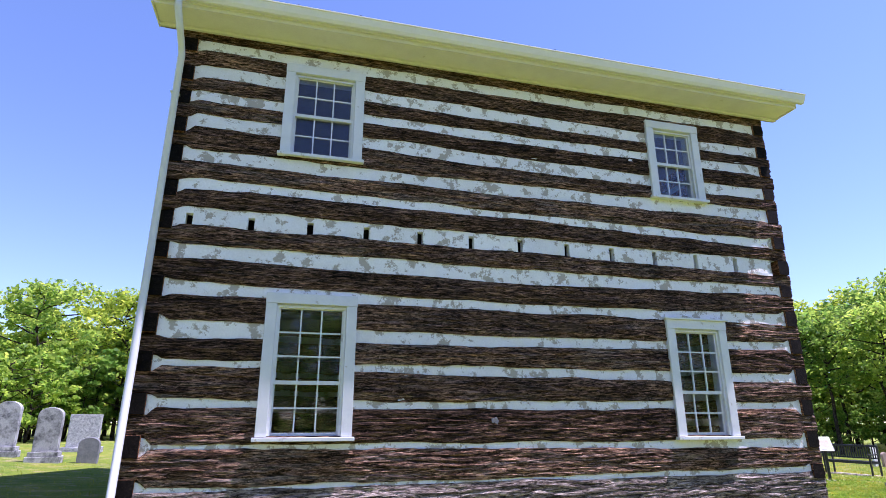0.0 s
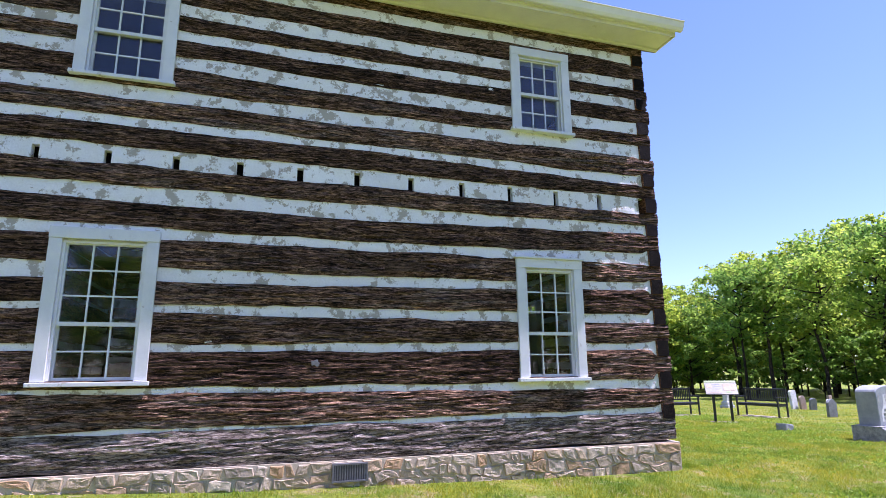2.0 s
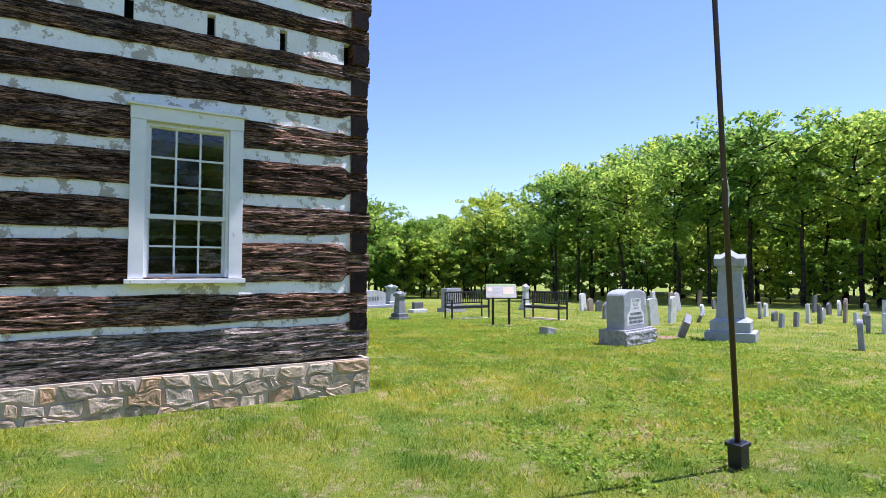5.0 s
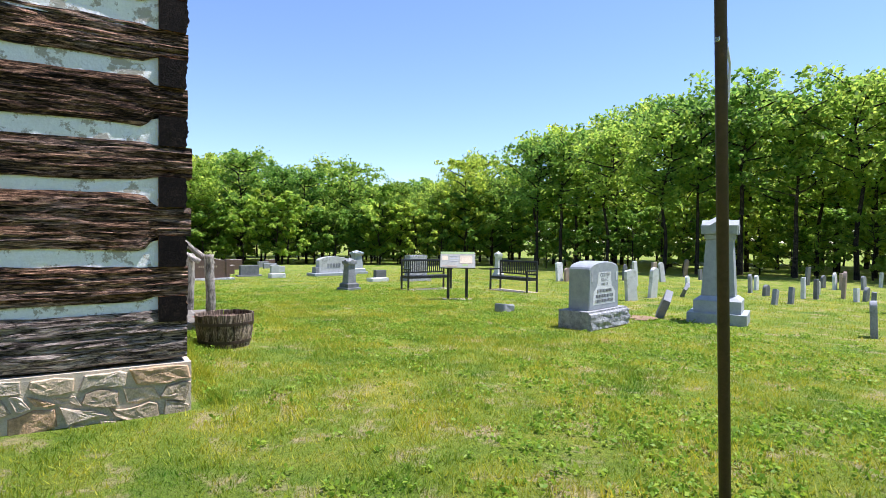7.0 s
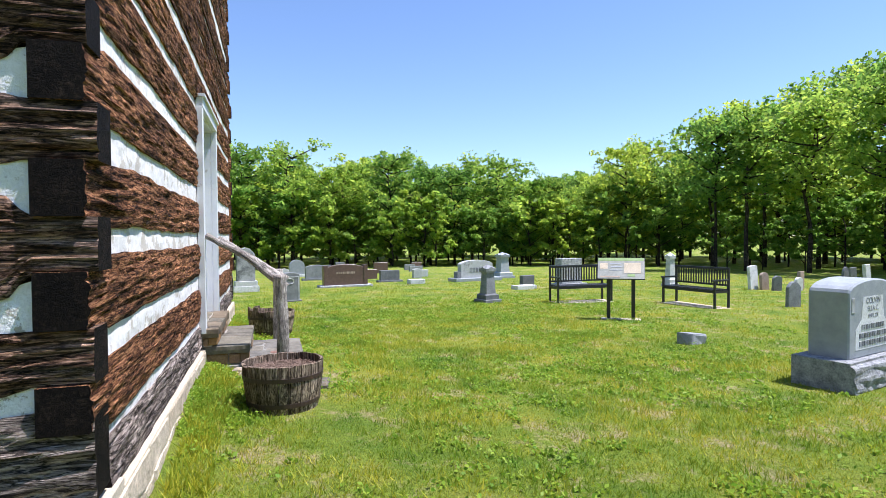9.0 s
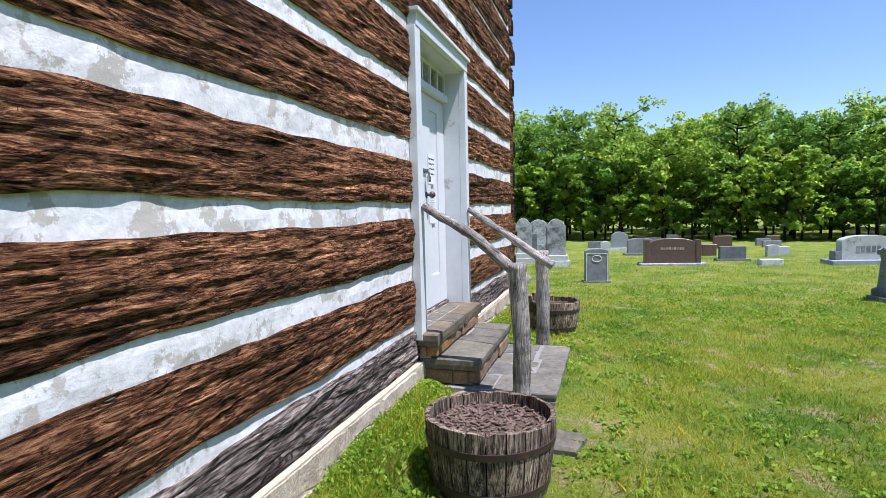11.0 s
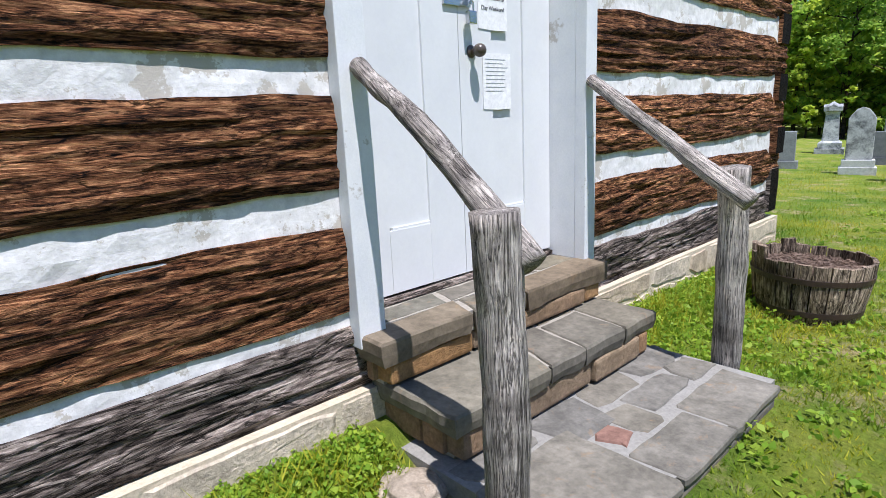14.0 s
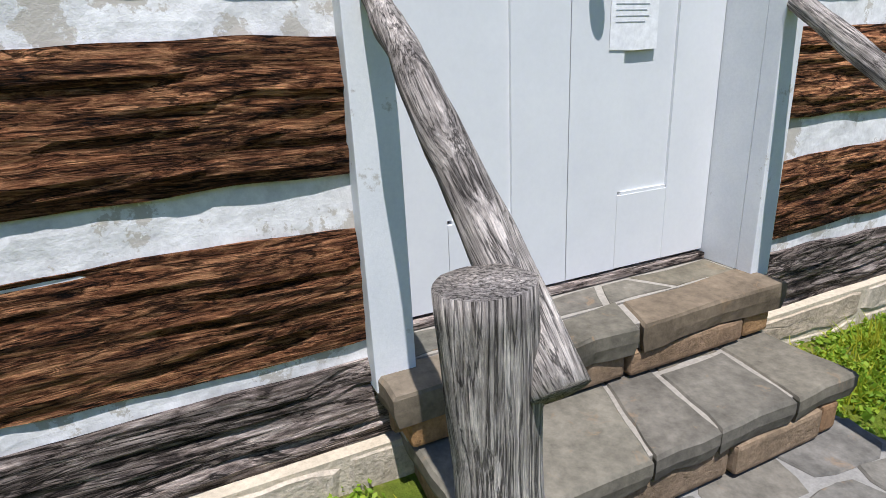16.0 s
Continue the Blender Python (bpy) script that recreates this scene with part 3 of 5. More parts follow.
foundation("foundation_south", pose(WEST, -0.02, 0), -WEST + 0.03, 0.42, -0.12, 0.034, (0.1, 0.36), BEDDING, RUBBLE)
foundation("foundation_east", pose(0.03, -0.0, 0, 0, 0, 90), DEPTH, 0.375, -0.12, 0.012, (0.3, 0.9), MORTAR, PALE_RUBBLE)
tagged(make("foundation_rear", boxes((WEST, -0.35, DEPTH - 0.3, DEPTH, -0.5, 0.42), (WEST, WEST + 0.3, 0.34, DEPTH - 0.31, -0.5, 0.42)), MORTAR), "mortared stone foundation", kind="structure")

vent = root("foundation_vent", pose(-4.68, -0.075, 0.29), "dark metal crawl-space vent with upright bars in the stone foundation", "vent")
part("backing", boxes((-0.2, 0.2, 0.0, 0.06, -0.095, 0.095)), INK, vent)
part("frame", boxes((-0.21, 0.21, -0.02, 0.02, 0.085, 0.105), (-0.21, 0.21, -0.02, 0.02, -0.105, -0.085), (-0.21, -0.19, -0.02, 0.02, -0.085, 0.085), (0.19, 0.21, -0.02, 0.02, -0.085, 0.085)), VENT, vent)
for i in range(13):
    x = -0.175 + i * 0.029
    part("bar", boxes((x - 0.007, x + 0.007, -0.015, 0.0, -0.085, 0.085)), VENT, vent)

# repairs in the south wall
part("tin_patch", slab_turned([(-0.045, -0.035), (-0.015, -0.02), (0.03, -0.05), (0.05, -0.0), (0.035, 0.015), (0.02, 0.05), (-0.02, 0.03), (-0.055, 0.03)], -5.12, 1.55), VENT, south, "pale metal patch over a knot hole")
part("inset_board", boxes((-4.28 - WEST, -3.72 - WEST, -0.006, 0.03, 2.72, 2.86), bevel=0.004), BOARDS, south, "brown board let into a log")

# ---- roof, soffit, gutter ----
EAVE, OUT, SIDE = 6.7, 0.46, 0.3
roof = root("roof", pose(0, 0, 0), "dark shingle roof with cream boxed eaves", "roof", kind="structure")
RIDGE = EAVE + 0.1 + (DEPTH / 2 + OUT) * 0.62
for sgn in (0, 1):
    def fy(y):
        return y if not sgn else DEPTH - y
    ys, zs = (-OUT, DEPTH / 2), (EAVE + 0.165, RIDGE + 0.065)
    ring = lambda x: [(x, fy(ys[0]), zs[0]), (x, fy(ys[1]), zs[1]), (x, fy(ys[1]), zs[1] - 0.09), (x, fy(ys[0]), zs[0] - 0.09)]
    part("roof_slope", loft([ring(WEST - SIDE), ring(SIDE)]), SHINGLE, roof)
    part("soffit", boxes((WEST - SIDE, SIDE, min(fy(-OUT + 0.02), fy(0.06)), max(fy(-OUT + 0.02), fy(0.06)), EAVE - 0.02, EAVE)), CREAM, roof, "cream painted soffit board")
    part("fascia", boxes((WEST - SIDE, SIDE, min(fy(-OUT), fy(-OUT + 0.02)), max(fy(-OUT), fy(-OUT + 0.02)), EAVE - 0.05, EAVE + 0.125)), CREAM, roof)
part("crown_moulding", boxes((WEST - SIDE, SIDE, -0.05, -0.005, EAVE - 0.07, EAVE - 0.024), (WEST - SIDE, SIDE, -OUT - 0.03, -OUT - 0.002, EAVE + 0.0, EAVE + 0.05), bevel=0.008), CREAM, roof)
for x in (WEST - SIDE, SIDE):
    s = -1 if x > 0 else 1
    ring = lambda xx: [(xx, -OUT, EAVE - 0.04), (xx, -OUT, EAVE + 0.135), (xx, DEPTH / 2, RIDGE + 0.03), (xx, DEPTH / 2, RIDGE - 0.15), (xx, 0.05, EAVE - 0.04)]
    part("rake_board", loft([ring(x - 0.003 * s), ring(x - 0.025 * s)]), CREAM, roof)
    ring = lambda xx: [(xx, 0.05, EAVE - 0.02), (xx, DEPTH - 0.05, EAVE - 0.02), (xx, DEPTH / 2, RIDGE)]
    inner = 0 if x > 0 else WEST
    part("gable", loft([ring(inner - (0.02 if x > 0 else -0.02)), ring(inner - (0.12 if x > 0 else -0.12))]), LOG, roof, "dark boarded gable")
prof = [(0, 0.0), (-0.02, -0.02), (-0.07, -0.02), (-0.1, 0.02), (-0.12, 0.07), (-0.13, 0.1), (-0.145, 0.105), (-0.145, 0.12), (-0.125, 0.12), (-0.11, 0.07), (-0.085, 0.03), (-0.06, -0.005), (-0.02, -0.005), (-0.012, 0.1), (0, 0.1)]
part("gutter", loft([[(x, -OUT - 0.032 + a, EAVE + 0.02 + c) for a, c in prof] for x in (WEST - SIDE - 0.03, SIDE + 0.08)]), GUTTER, roof, "cream moulded metal gutter")
for i in range(24):
    x = WEST + 0.1 + i * 0.42
    part("snow_guard", boxes((x, x + 0.13, -OUT - 0.06, -OUT + 0.05, EAVE + 0.18, EAVE + 0.2), (x + 0.11, x + 0.13, -OUT - 0.06, -OUT - 0.03, EAVE + 0.2, EAVE + 0.245)), SHINGLE, roof)

spout = root("downspout", pose(WEST, 0, 0), "white enamelled metal downspout at the building corner", "downspout")
part("pipe", tube([(0.02, -OUT - 0.09, EAVE + 0.06), (0.02, -OUT - 0.085, EAVE - 0.12), (0.04, -0.2, EAVE - 0.42), (0.04, -0.1, EAVE - 0.52), (0.03, -0.09, 3.0), (0.01, -0.09, 0.3), (0.0, -0.2, 0.2)], [0.045] * 7, 10), SPOUT, spout, smooth=True)
part("strap", boxes((-0.02, 0.08, -0.14, -0.03, 5.6, 5.615)), SPOUT, spout)

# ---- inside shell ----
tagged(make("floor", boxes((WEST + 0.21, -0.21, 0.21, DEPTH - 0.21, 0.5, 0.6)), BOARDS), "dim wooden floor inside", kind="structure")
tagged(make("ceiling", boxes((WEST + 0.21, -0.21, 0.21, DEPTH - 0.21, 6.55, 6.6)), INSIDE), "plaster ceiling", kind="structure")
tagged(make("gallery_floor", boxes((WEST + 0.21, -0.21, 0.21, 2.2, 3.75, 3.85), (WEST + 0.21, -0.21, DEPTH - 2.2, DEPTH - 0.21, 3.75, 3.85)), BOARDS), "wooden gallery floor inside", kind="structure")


# ---- windows ----
def sash(win, x0, x1, z0, z1, y, cols, rows):
    st, mu = 0.045, 0.018
    f = part("sash", boxes((x0, x1, y, y + 0.035, z0, z0 + st), (x0, x1, y, y + 0.035, z1 - st * 0.8, z1), (x0, x0 + st, y, y + 0.035, z0 + st, z1 - st * 0.8), (x1 - st, x1, y, y + 0.035, z0 + st, z1 - st * 0.8)), PAINT, win)
    gx0, gx1, gz0, gz1 = x0 + st, x1 - st, z0 + st, z1 - st * 0.8
    for i in range(1, cols):
        x = gx0 + (gx1 - gx0) * i / cols
        part("muntin", boxes((x - mu / 2, x + mu / 2, y + 0.004, y + 0.031, gz0, gz1)), PAINT, f)
    for j in range(1, rows):
        z = gz0 + (gz1 - gz0) * j / rows
        part("muntin", boxes((gx0, gx1, y + 0.006, y + 0.029, z - mu / 2, z + mu / 2)), PAINT, f)
    for i in range(cols):
        for j in range(rows):
            a, c = gx0 + (gx1 - gx0) * i / cols, gx0 + (gx1 - gx0) * (i + 1) / cols
            d, e = gz0 + (gz1 - gz0) * j / rows, gz0 + (gz1 - gz0) * (j + 1) / rows
            tilt = rand(-0.0012, 0.0012)
            bm = loft([[(a, y + 0.016 + tilt, d), (c, y + 0.016, d), (c, y + 0.016 + tilt, e), (a, y + 0.016, e)], [(a, y + 0.019 + tilt, d), (c, y + 0.019, d), (c, y + 0.019 + tilt, e), (a, y + 0.019, e)]])
            pane = part("pane", bm, GLASS, f)
            pane.visible_shadow = False


def window(name, m, w, h, up, low, label, cap=False):
    """A double-hung window, its casing w by h with the origin at the lower left corner."""
    win = root(name, m, label, "window", "meeting house windows", "structure")
    c = CAS
    fr = part("window_frame", boxes((0, c, -0.035, 0.02, 0.05, h - c), (w - c, w, -0.035, 0.02, 0.05, h - c), (-0.004, w + 0.004, -0.042, 0.02, h - c, h), bevel=0.004), PAINT, win)
    part("jamb", boxes((c - 0.022, c + 0.002, 0.021, 0.22, 0.05, h - c), (w - c - 0.002, w - c + 0.022, 0.021, 0.22, 0.05, h - c), (c + 0.002, w - c - 0.002, 0.021, 0.22, h - c - 0.02, h - c + 0.02)), PAINT, win)
    part("stop", boxes((c + 0.002, c + 0.03, 0.0, 0.03, 0.06, h - c - 0.02), (w - c - 0.03, w - c - 0.002, 0.0, 0.03, 0.06, h - c - 0.02), (c + 0.03, w - c - 0.03, 0.0, 0.03, h - c - 0.045, h - c - 0.021)), PAINT, win)
    part("window_sill", boxes((-0.03, w + 0.03, -0.075, 0.2, 0.0, 0.045), bevel=0.006), PAINT, win)
    if cap:
        part("drip_cap", boxes((-0.035, w + 0.035, -0.07, 0.01, h + 0.001, h + 0.03), bevel=0.006), PAINT, win)
    x0, x1, z0, z1 = c + 0.004, w - c - 0.004, 0.05, h - c - 0.022
    zm = z0 + (z1 - z0) * low / (up + low)
    sash(win, x0, x1, zm - 0.02, z1, 0.032, 3, up)
    sash(win, x0, x1, z0, zm + 0.02, 0.07, 3, low)
    return win


for i, (x0, x1, z0, z1, up, low) in enumerate(WINDOWS):
    window(f"window_{i + 1}", pose(x0, 0, z0), x1 - x0, z1 - z0, up, low, "white painted nine-over-six sash window in the log wall" if i < 2 else "white painted six-over-six sash window under the eaves", cap=i == 1)
# ---- the door ----
door = root("door_1", pose(0, 0, 0, 0, 0, 90), "white painted double-leaf panelled door, shut, with a transom light", "door", kind="structure")
JA, JB, SILL, HEAD, LEAF_Y = 3.7, 5.035, 0.63, 2.56, 0.18
TOP = 2.86
part("casing", boxes((JA - 0.118, JA, -0.045, 0.02, 0.55, TOP), bevel=0.004), PAINT, door, "white door casing with worn foot")
part("casing", boxes((JB, JB + 0.095, -0.045, 0.02, 0.58, TOP), bevel=0.004), PAINT, door)
part("head_casing", boxes((JA - 0.1, JB + 0.1, -0.05, 0.02, TOP + 0.001, TOP + 0.1), (JA - 0.12, JB + 0.12, -0.075, 0.01, TOP + 0.101, TOP + 0.13), bevel=0.004), PAINT, door)
part("reveal", boxes((JA - 0.02, JA, 0.021, 0.3, SILL - 0.03, TOP), (JB, JB + 0.02, 0.021, 0.3, SILL - 0.03, TOP), (JA, JB, 0.0, 0.3, TOP - 0.02, TOP)), PAINT, door)
part("threshold", boxes((JA, JB, 0.162, 0.3, SILL - 0.029, SILL - 0.004), bevel=0.004), LOG_GREY, door, "worn grey threshold board")
part("transom_bar", boxes((JA, JB, LEAF_Y - 0.05, LEAF_Y + 0.06, HEAD + 0.004, HEAD + 0.065), bevel=0.004), PAINT, door)
tr = part("transom_sash", boxes((JA, JB, LEAF_Y - 0.02, LEAF_Y + 0.02, HEAD + 0.066, HEAD + 0.09), (JA, JB, LEAF_Y - 0.02, LEAF_Y + 0.02, TOP - 0.045, TOP - 0.021), *[(JA + (JB - JA) * k / 6 - 0.012, JA + (JB - JA) * k / 6 + 0.012, LEAF_Y - 0.02, LEAF_Y + 0.02, HEAD + 0.09, TOP - 0.045) for k in range(7)]), PAINT, door)
for k in range(6):
    p = part("pane", boxes((JA + (JB - JA) * k / 6 + 0.012, JA + (JB - JA) * (k + 1) / 6 - 0.012, LEAF_Y - 0.002, LEAF_Y + 0.002, HEAD + 0.09, TOP - 0.045)), GLASS, tr)
    p.visible_shadow = False
MEET = (JA + JB) / 2
for a, c in ((JA + 0.003, MEET - 0.002), (MEET + 0.002, JB - 0.003)):
    st, y0, y1 = 0.215, LEAF_Y, LEAF_Y + 0.045
    foot, ledge, crown_ = SILL + 0.008, 0.925, HEAD - 0.13
    leaf = part("leaf", boxes((a, a + st, y0, y1, foot, HEAD - 0.003), (c - st, c, y0, y1, foot, HEAD - 0.003), (a + st, c - st, y0, y1, crown_, HEAD - 0.003)), DOORPAINT, door, "white painted door leaf")
    part("panel", boxes((a + st + 0.003, c - st, y0 + 0.002, y1 - 0.01, foot, ledge - 0.012), (a + st + 0.02, c - st - 0.002, y0 + 0.004, y1 - 0.012, ledge - 0.012, ledge)), DOORPAINT, leaf)
    part("panel", boxes((a + st, c - st, y0 + 0.012, y1 - 0.01, ledge, crown_)), DOORPAINT, leaf)
bm = bmesh.new()
bmesh.ops.create_uvsphere(bm, u_segments=16, v_segments=10, radius=0.03, matrix=pose(MEET + 0.08, LEAF_Y - 0.055, 1.66))
bmesh.ops.create_cone(bm, segments=14, radius1=0.012, radius2=0.012, depth=0.05, cap_ends=True, matrix=pose(MEET + 0.08, LEAF_Y - 0.03, 1.66, 90))
bmesh.ops.create_cone(bm, segments=16, radius1=0.03, radius2=0.025, depth=0.008, cap_ends=True, matrix=pose(MEET + 0.08, LEAF_Y - 0.004, 1.66, 90))
part("door_knob", bm, BRASS, door, "dark metal knob", True)
hasp = part("hasp", boxes((MEET - 0.09, MEET + 0.075, LEAF_Y - 0.012, LEAF_Y - 0.001, 1.845, 1.89), (MEET + 0.045, MEET + 0.055, LEAF_Y - 0.04, LEAF_Y - 0.012, 1.85, 1.885), bevel=0.002), STEEL, door, "steel hasp with padlock")
part("padlock", boxes((MEET + 0.025, MEET + 0.075, LEAF_Y - 0.05, LEAF_Y - 0.025, 1.77, 1.825), bevel=0.005), STEEL, hasp)
part("shackle", tube([(MEET + 0.035, LEAF_Y - 0.037, 1.825), (MEET + 0.035, LEAF_Y - 0.037, 1.86), (MEET + 0.05, LEAF_Y - 0.037, 1.873), (MEET + 0.065, LEAF_Y - 0.037, 1.86), (MEET + 0.065, LEAF_Y - 0.037, 1.825)], [0.004] * 5, 8), STEEL, hasp)


def lettering(name, words, size, m, mat, parent, align="CENTER"):
    cu = bpy.data.curves.new(name, "FONT")
    cu.body, cu.size, cu.align_x, cu.align_y, cu.extrude = words, size, align, "CENTER", 0.0006
    tmp = bpy.data.objects.new(name, cu)
    me = bpy.data.meshes.new_from_object(tmp)
    bpy.data.objects.remove(tmp)
    me.materials.append(mat)
    ob = new(name, me)
    ob.parent = parent
    ob.matrix_local = m
    return ob


for nm, x0, z0, w, h in (("notice", MEET + 0.13, 1.76, 0.2, 0.28), ("notice", MEET + 0.15, 1.4, 0.2, 0.26)):
    note = root(nm, pose(-LEAF_Y, 0, 0, 0, 0, 90), "white printed paper notice taped to the door", "notice", "door notices")
    bm = loft([[(x0, yy, z0 + 0.004), (x0 + w * 0.5, yy, z0), (x0 + w, yy, z0 + 0.003), (x0 + w - 0.002, yy, z0 + h), (x0 + 0.001, yy, z0 + h - 0.002)] for yy in (-0.0036, -0.0024)])
    part("sheet", bm, PAPER, note)
    if z0 > 1.6:
        for k, words in enumerate(("Open Saturday", "& Sunday Only", "thru Memorial", "Day Weekend")):
            lettering("text_line", words, 0.027, pose(x0 + w / 2, -0.0045, z0 + h - 0.05 - k * 0.045, 90), INK, note)
    else:
        for k in range(9):
            part("text_line", boxes((x0 + 0.02, x0 + w - rand(0.02, 0.06), -0.0046, -0.0041, z0 + h - 0.03 - k * 0.018, z0 + h - 0.0275 - k * 0.018)), GRANITE, note)

# ---- steps ----
steps = root("stone_steps", pose(0, 0, 0), "three mortared flagstone steps at the door", "steps", kind="structure")
srng = random.Random(5)


def worn_slab(poly, z0, z1, gap, seed, chamfer=0.01):
    """A thick flagstone with a chipped outline; its underside is smaller than its top."""
    mid = sum(poly, Vector((0, 0))) / len(poly)
    pts = []
    for p, q in zip(poly, poly[1:] + poly[:1]):
        n = max(1, int((q - p).length / 0.07))
        for i in range(n):
            s = p.lerp(q, i / n)
            out = (s - mid).normalized()
            pts.append(s - out * gap + Vector((nz(s.x * 14, s.y * 14, seed), nz(s.x * 14, s.y * 14, seed + 5))) * 0.01)
    shrink = lambda d: [p + (mid - p).normalized() * d for p in pts]
    low, top = shrink(0.012), shrink(chamfer)
    rings = [[(p.x, p.y, z0 + 0.012 * nz(p.x * 9, p.y * 9, seed + 2)) for p in low], [(p.x, p.y, z0 + (z1 - z0) * 0.45) for p in pts], [(p.x, p.y, z1 - chamfer) for p in pts], [(p.x, p.y, z1 + 0.003 * nz(p.x * 6, p.y * 6, seed)) for p in top]]
    return loft(rings)


def tread(x0, x1, y0, y1, z0, z1, cuts, thick):
    bed = part("tread", boxes((x0, x1 - 0.03, y0 + 0.03, y1 - 0.03, z1 - thick, z1 - 0.007), (x0, x1 - 0.075, y0 + 0.06, y1 - 0.06, z0, z1 - thick - 0.001)), JOINT, steps, "pale mortar bed of a step")
    edges = [(y0, y0), *cuts, (y1, y1)]
    for (a0, a1), (c0, c1) in zip(edges, edges[1:]):
        back = srng.uniform(0.25, 0.5) if srng.random() < 0.55 and x1 - x0 > 0.3 else 0.0
        xm = x0 + (x1 - x0) * back
        ta, tc = a0 + (a1 - a0) * back, c0 + (c1 - c0) * back
        part("flagstone", worn_slab([Vector((xm, ta)), Vector((x1, a1)), Vector((x1, c1)), Vector((xm + srng.uniform(-0.03, 0.03), tc))], z1 - thick, z1, 0.008, srng.random() * 50), FLAG, bed)
        if back:
            part("flagstone", worn_slab([Vector((x0, a0)), Vector((xm, ta)), Vector((xm, tc)), Vector((x0, c0))], z1 - thick * 0.5, z1 - 0.001, 0.013, srng.random() * 50), FLAG, bed)
    y = y0 + 0.05
    while y < y1 - 0.1:
        w = min(srng.uniform(0.2, 0.55), y1 - 0.05 - y)
        part("riser_stone", boxes((x1 - 0.16, x1 - srng.uniform(0.012, 0.032), y + 0.006, y + w - 0.006, z0 + 0.012, z1 - thick - 0.006), bevel=0.014), RUST, bed)
        y += w
    for s, yy in ((1, y0), (-1, y1)):
        x = x0 + 0.01
        while x < x1 - 0.14:
            w = min(srng.uniform(0.15, 0.3), x1 - 0.1 - x)
            ys = sorted((yy + s * 0.035, yy + s * 0.1))
            part("side_stone", boxes((x + 0.005, x + w - 0.005, ys[0], ys[1], z0 + 0.01, z1 - thick - 0.008), bevel=0.014), RUST, bed)
            x += w
    return bed


# the low landing of flush crazy paving
bed = part("landing", boxes((0.0, 0.99, 3.62, 5.07, -0.12, 0.195)), PAVE_JOINT, steps, "mortared landing")
for x0, x1, y0, y1 in ((0.56, 1.03, 3.6, 4.12), (0.82, 1.03, 4.13, 4.55), (0.78, 1.03, 4.56, 5.02), (0.4, 0.55, 3.62, 4.02), (0.4, 0.65, 4.04, 4.34), (0.67, 0.79, 4.15, 4.26), (0.6, 0.8, 4.28, 4.45), (0.4, 0.58, 4.36, 4.7), (0.59, 0.76, 4.48, 4.82), (0.4, 0.57, 4.72, 5.06), (0.59, 0.76, 4.84, 5.04)):
    small = x1 - x0 < 0.15 and y1 - y0 < 0.15
    rim = 0.25 if x1 > 1 else 1.0
    corners = [Vector((x0, y0)), Vector((x1, y0)), Vector((x1, y1)), Vector((x0, y1))]
    poly = []
    for a, c in zip(corners, corners[1:] + corners[:1]):
        for k in (srng.uniform(0.08, 0.22) * rim, 1 - srng.uniform(0.08, 0.22) * rim):
            bow = Vector((srng.uniform(-0.022, 0.022), srng.uniform(-0.022, 0.022))) * rim
            poly.append(a.lerp(c, k) + bow)
    poly = [Vector((min(p.x, 1.03), p.y)) for p in poly]
    part("flagstone", worn_slab(poly, 0.15, 0.2 + srng.uniform(-0.004, 0.003), 0.0, srng.random() * 50, 0.006), REDFLAG if small else GREYFLAG, bed, "small reddish flagstone" if small else "")
y = 3.6
while y < 5.0:
    w = min(srng.uniform(0.3, 0.6), 5.08 - y)
    part("edge_stone", boxes((0.9, 1.015, y + 0.006, y + w - 0.006, -0.1, 0.145), bevel=0.014), FLAG, bed)
    y += w
tread(0.0, 0.47, 3.64, 5.03, 0.2, 0.405, [(4.34, 4.18), (4.52, 4.42), (4.81, 4.735)], 0.085)
tread(-0.0, 0.165, 3.58, 5.085, 0.405, 0.6, [(4.12, 4.06), (4.46, 4.4)], 0.095)
sill_bed = part("door_sill", boxes((-0.3, -0.005, 3.67, 5.045, 0.3, 0.597)), JOINT, steps)
for poly in crazy_paving(0.155, 1.37, 4, srng):
    part("flagstone", worn_slab([Vector((p.x - 0.16, p.y + 3.67)) for p in poly], 0.56, 0.6, 0.014, srng.random() * 50, 0.006), FLAG, sill_bed)


# ---- hand rails ----
def bent(a, mid, c, n, wobble, seed):
    """A smooth bend through three points with a slight crook."""
    a, mid, c = Vector(a), Vector(mid), Vector(c)
    ctrl = mid * 2 - (a + c) / 2
    out = []
    for i in range(n + 1):
        k = i / n
        p = a * (1 - k) ** 2 + ctrl * 2 * k * (1 - k) + c * k ** 2
        out.append(p + Vector((nz(seed, k * 3, 1), nz(seed, k * 3, 7), nz(seed, k * 3, 13))) * wobble * math.sin(math.pi * k))
    return out


def split_pole(points, radii, seed, n=28):
    """A weathered pole with drying cracks along it."""
    pts = [Vector(p) for p in points]
    rings = []
    for i, p in enumerate(pts):
        d = (pts[min(i + 1, len(pts) - 1)] - pts[max(i - 1, 0)]).normalized()
        side = d.cross(Vector((0.13, 1, 0.21))).normalized()
        up = side.cross(d)
        ring = []
        for k in range(n):
            t = 2 * math.pi * k / n
            r = radii[i] * (1 + 0.06 * nz(seed + math.cos(t), math.sin(t), i * 0.25) + 0.07 * nz(math.cos(t) * 5 + seed, math.sin(t) * 5, i * 0.12))
            r -= 0.1 * radii[i] * max(0, nz(math.cos(t) * 7, math.sin(t) * 7 + seed, i * 0.06) - 0.1)
            ring.append(p + (side * math.cos(t) + up * math.sin(t)) * r)
        rings.append(ring)
    return loft(rings)


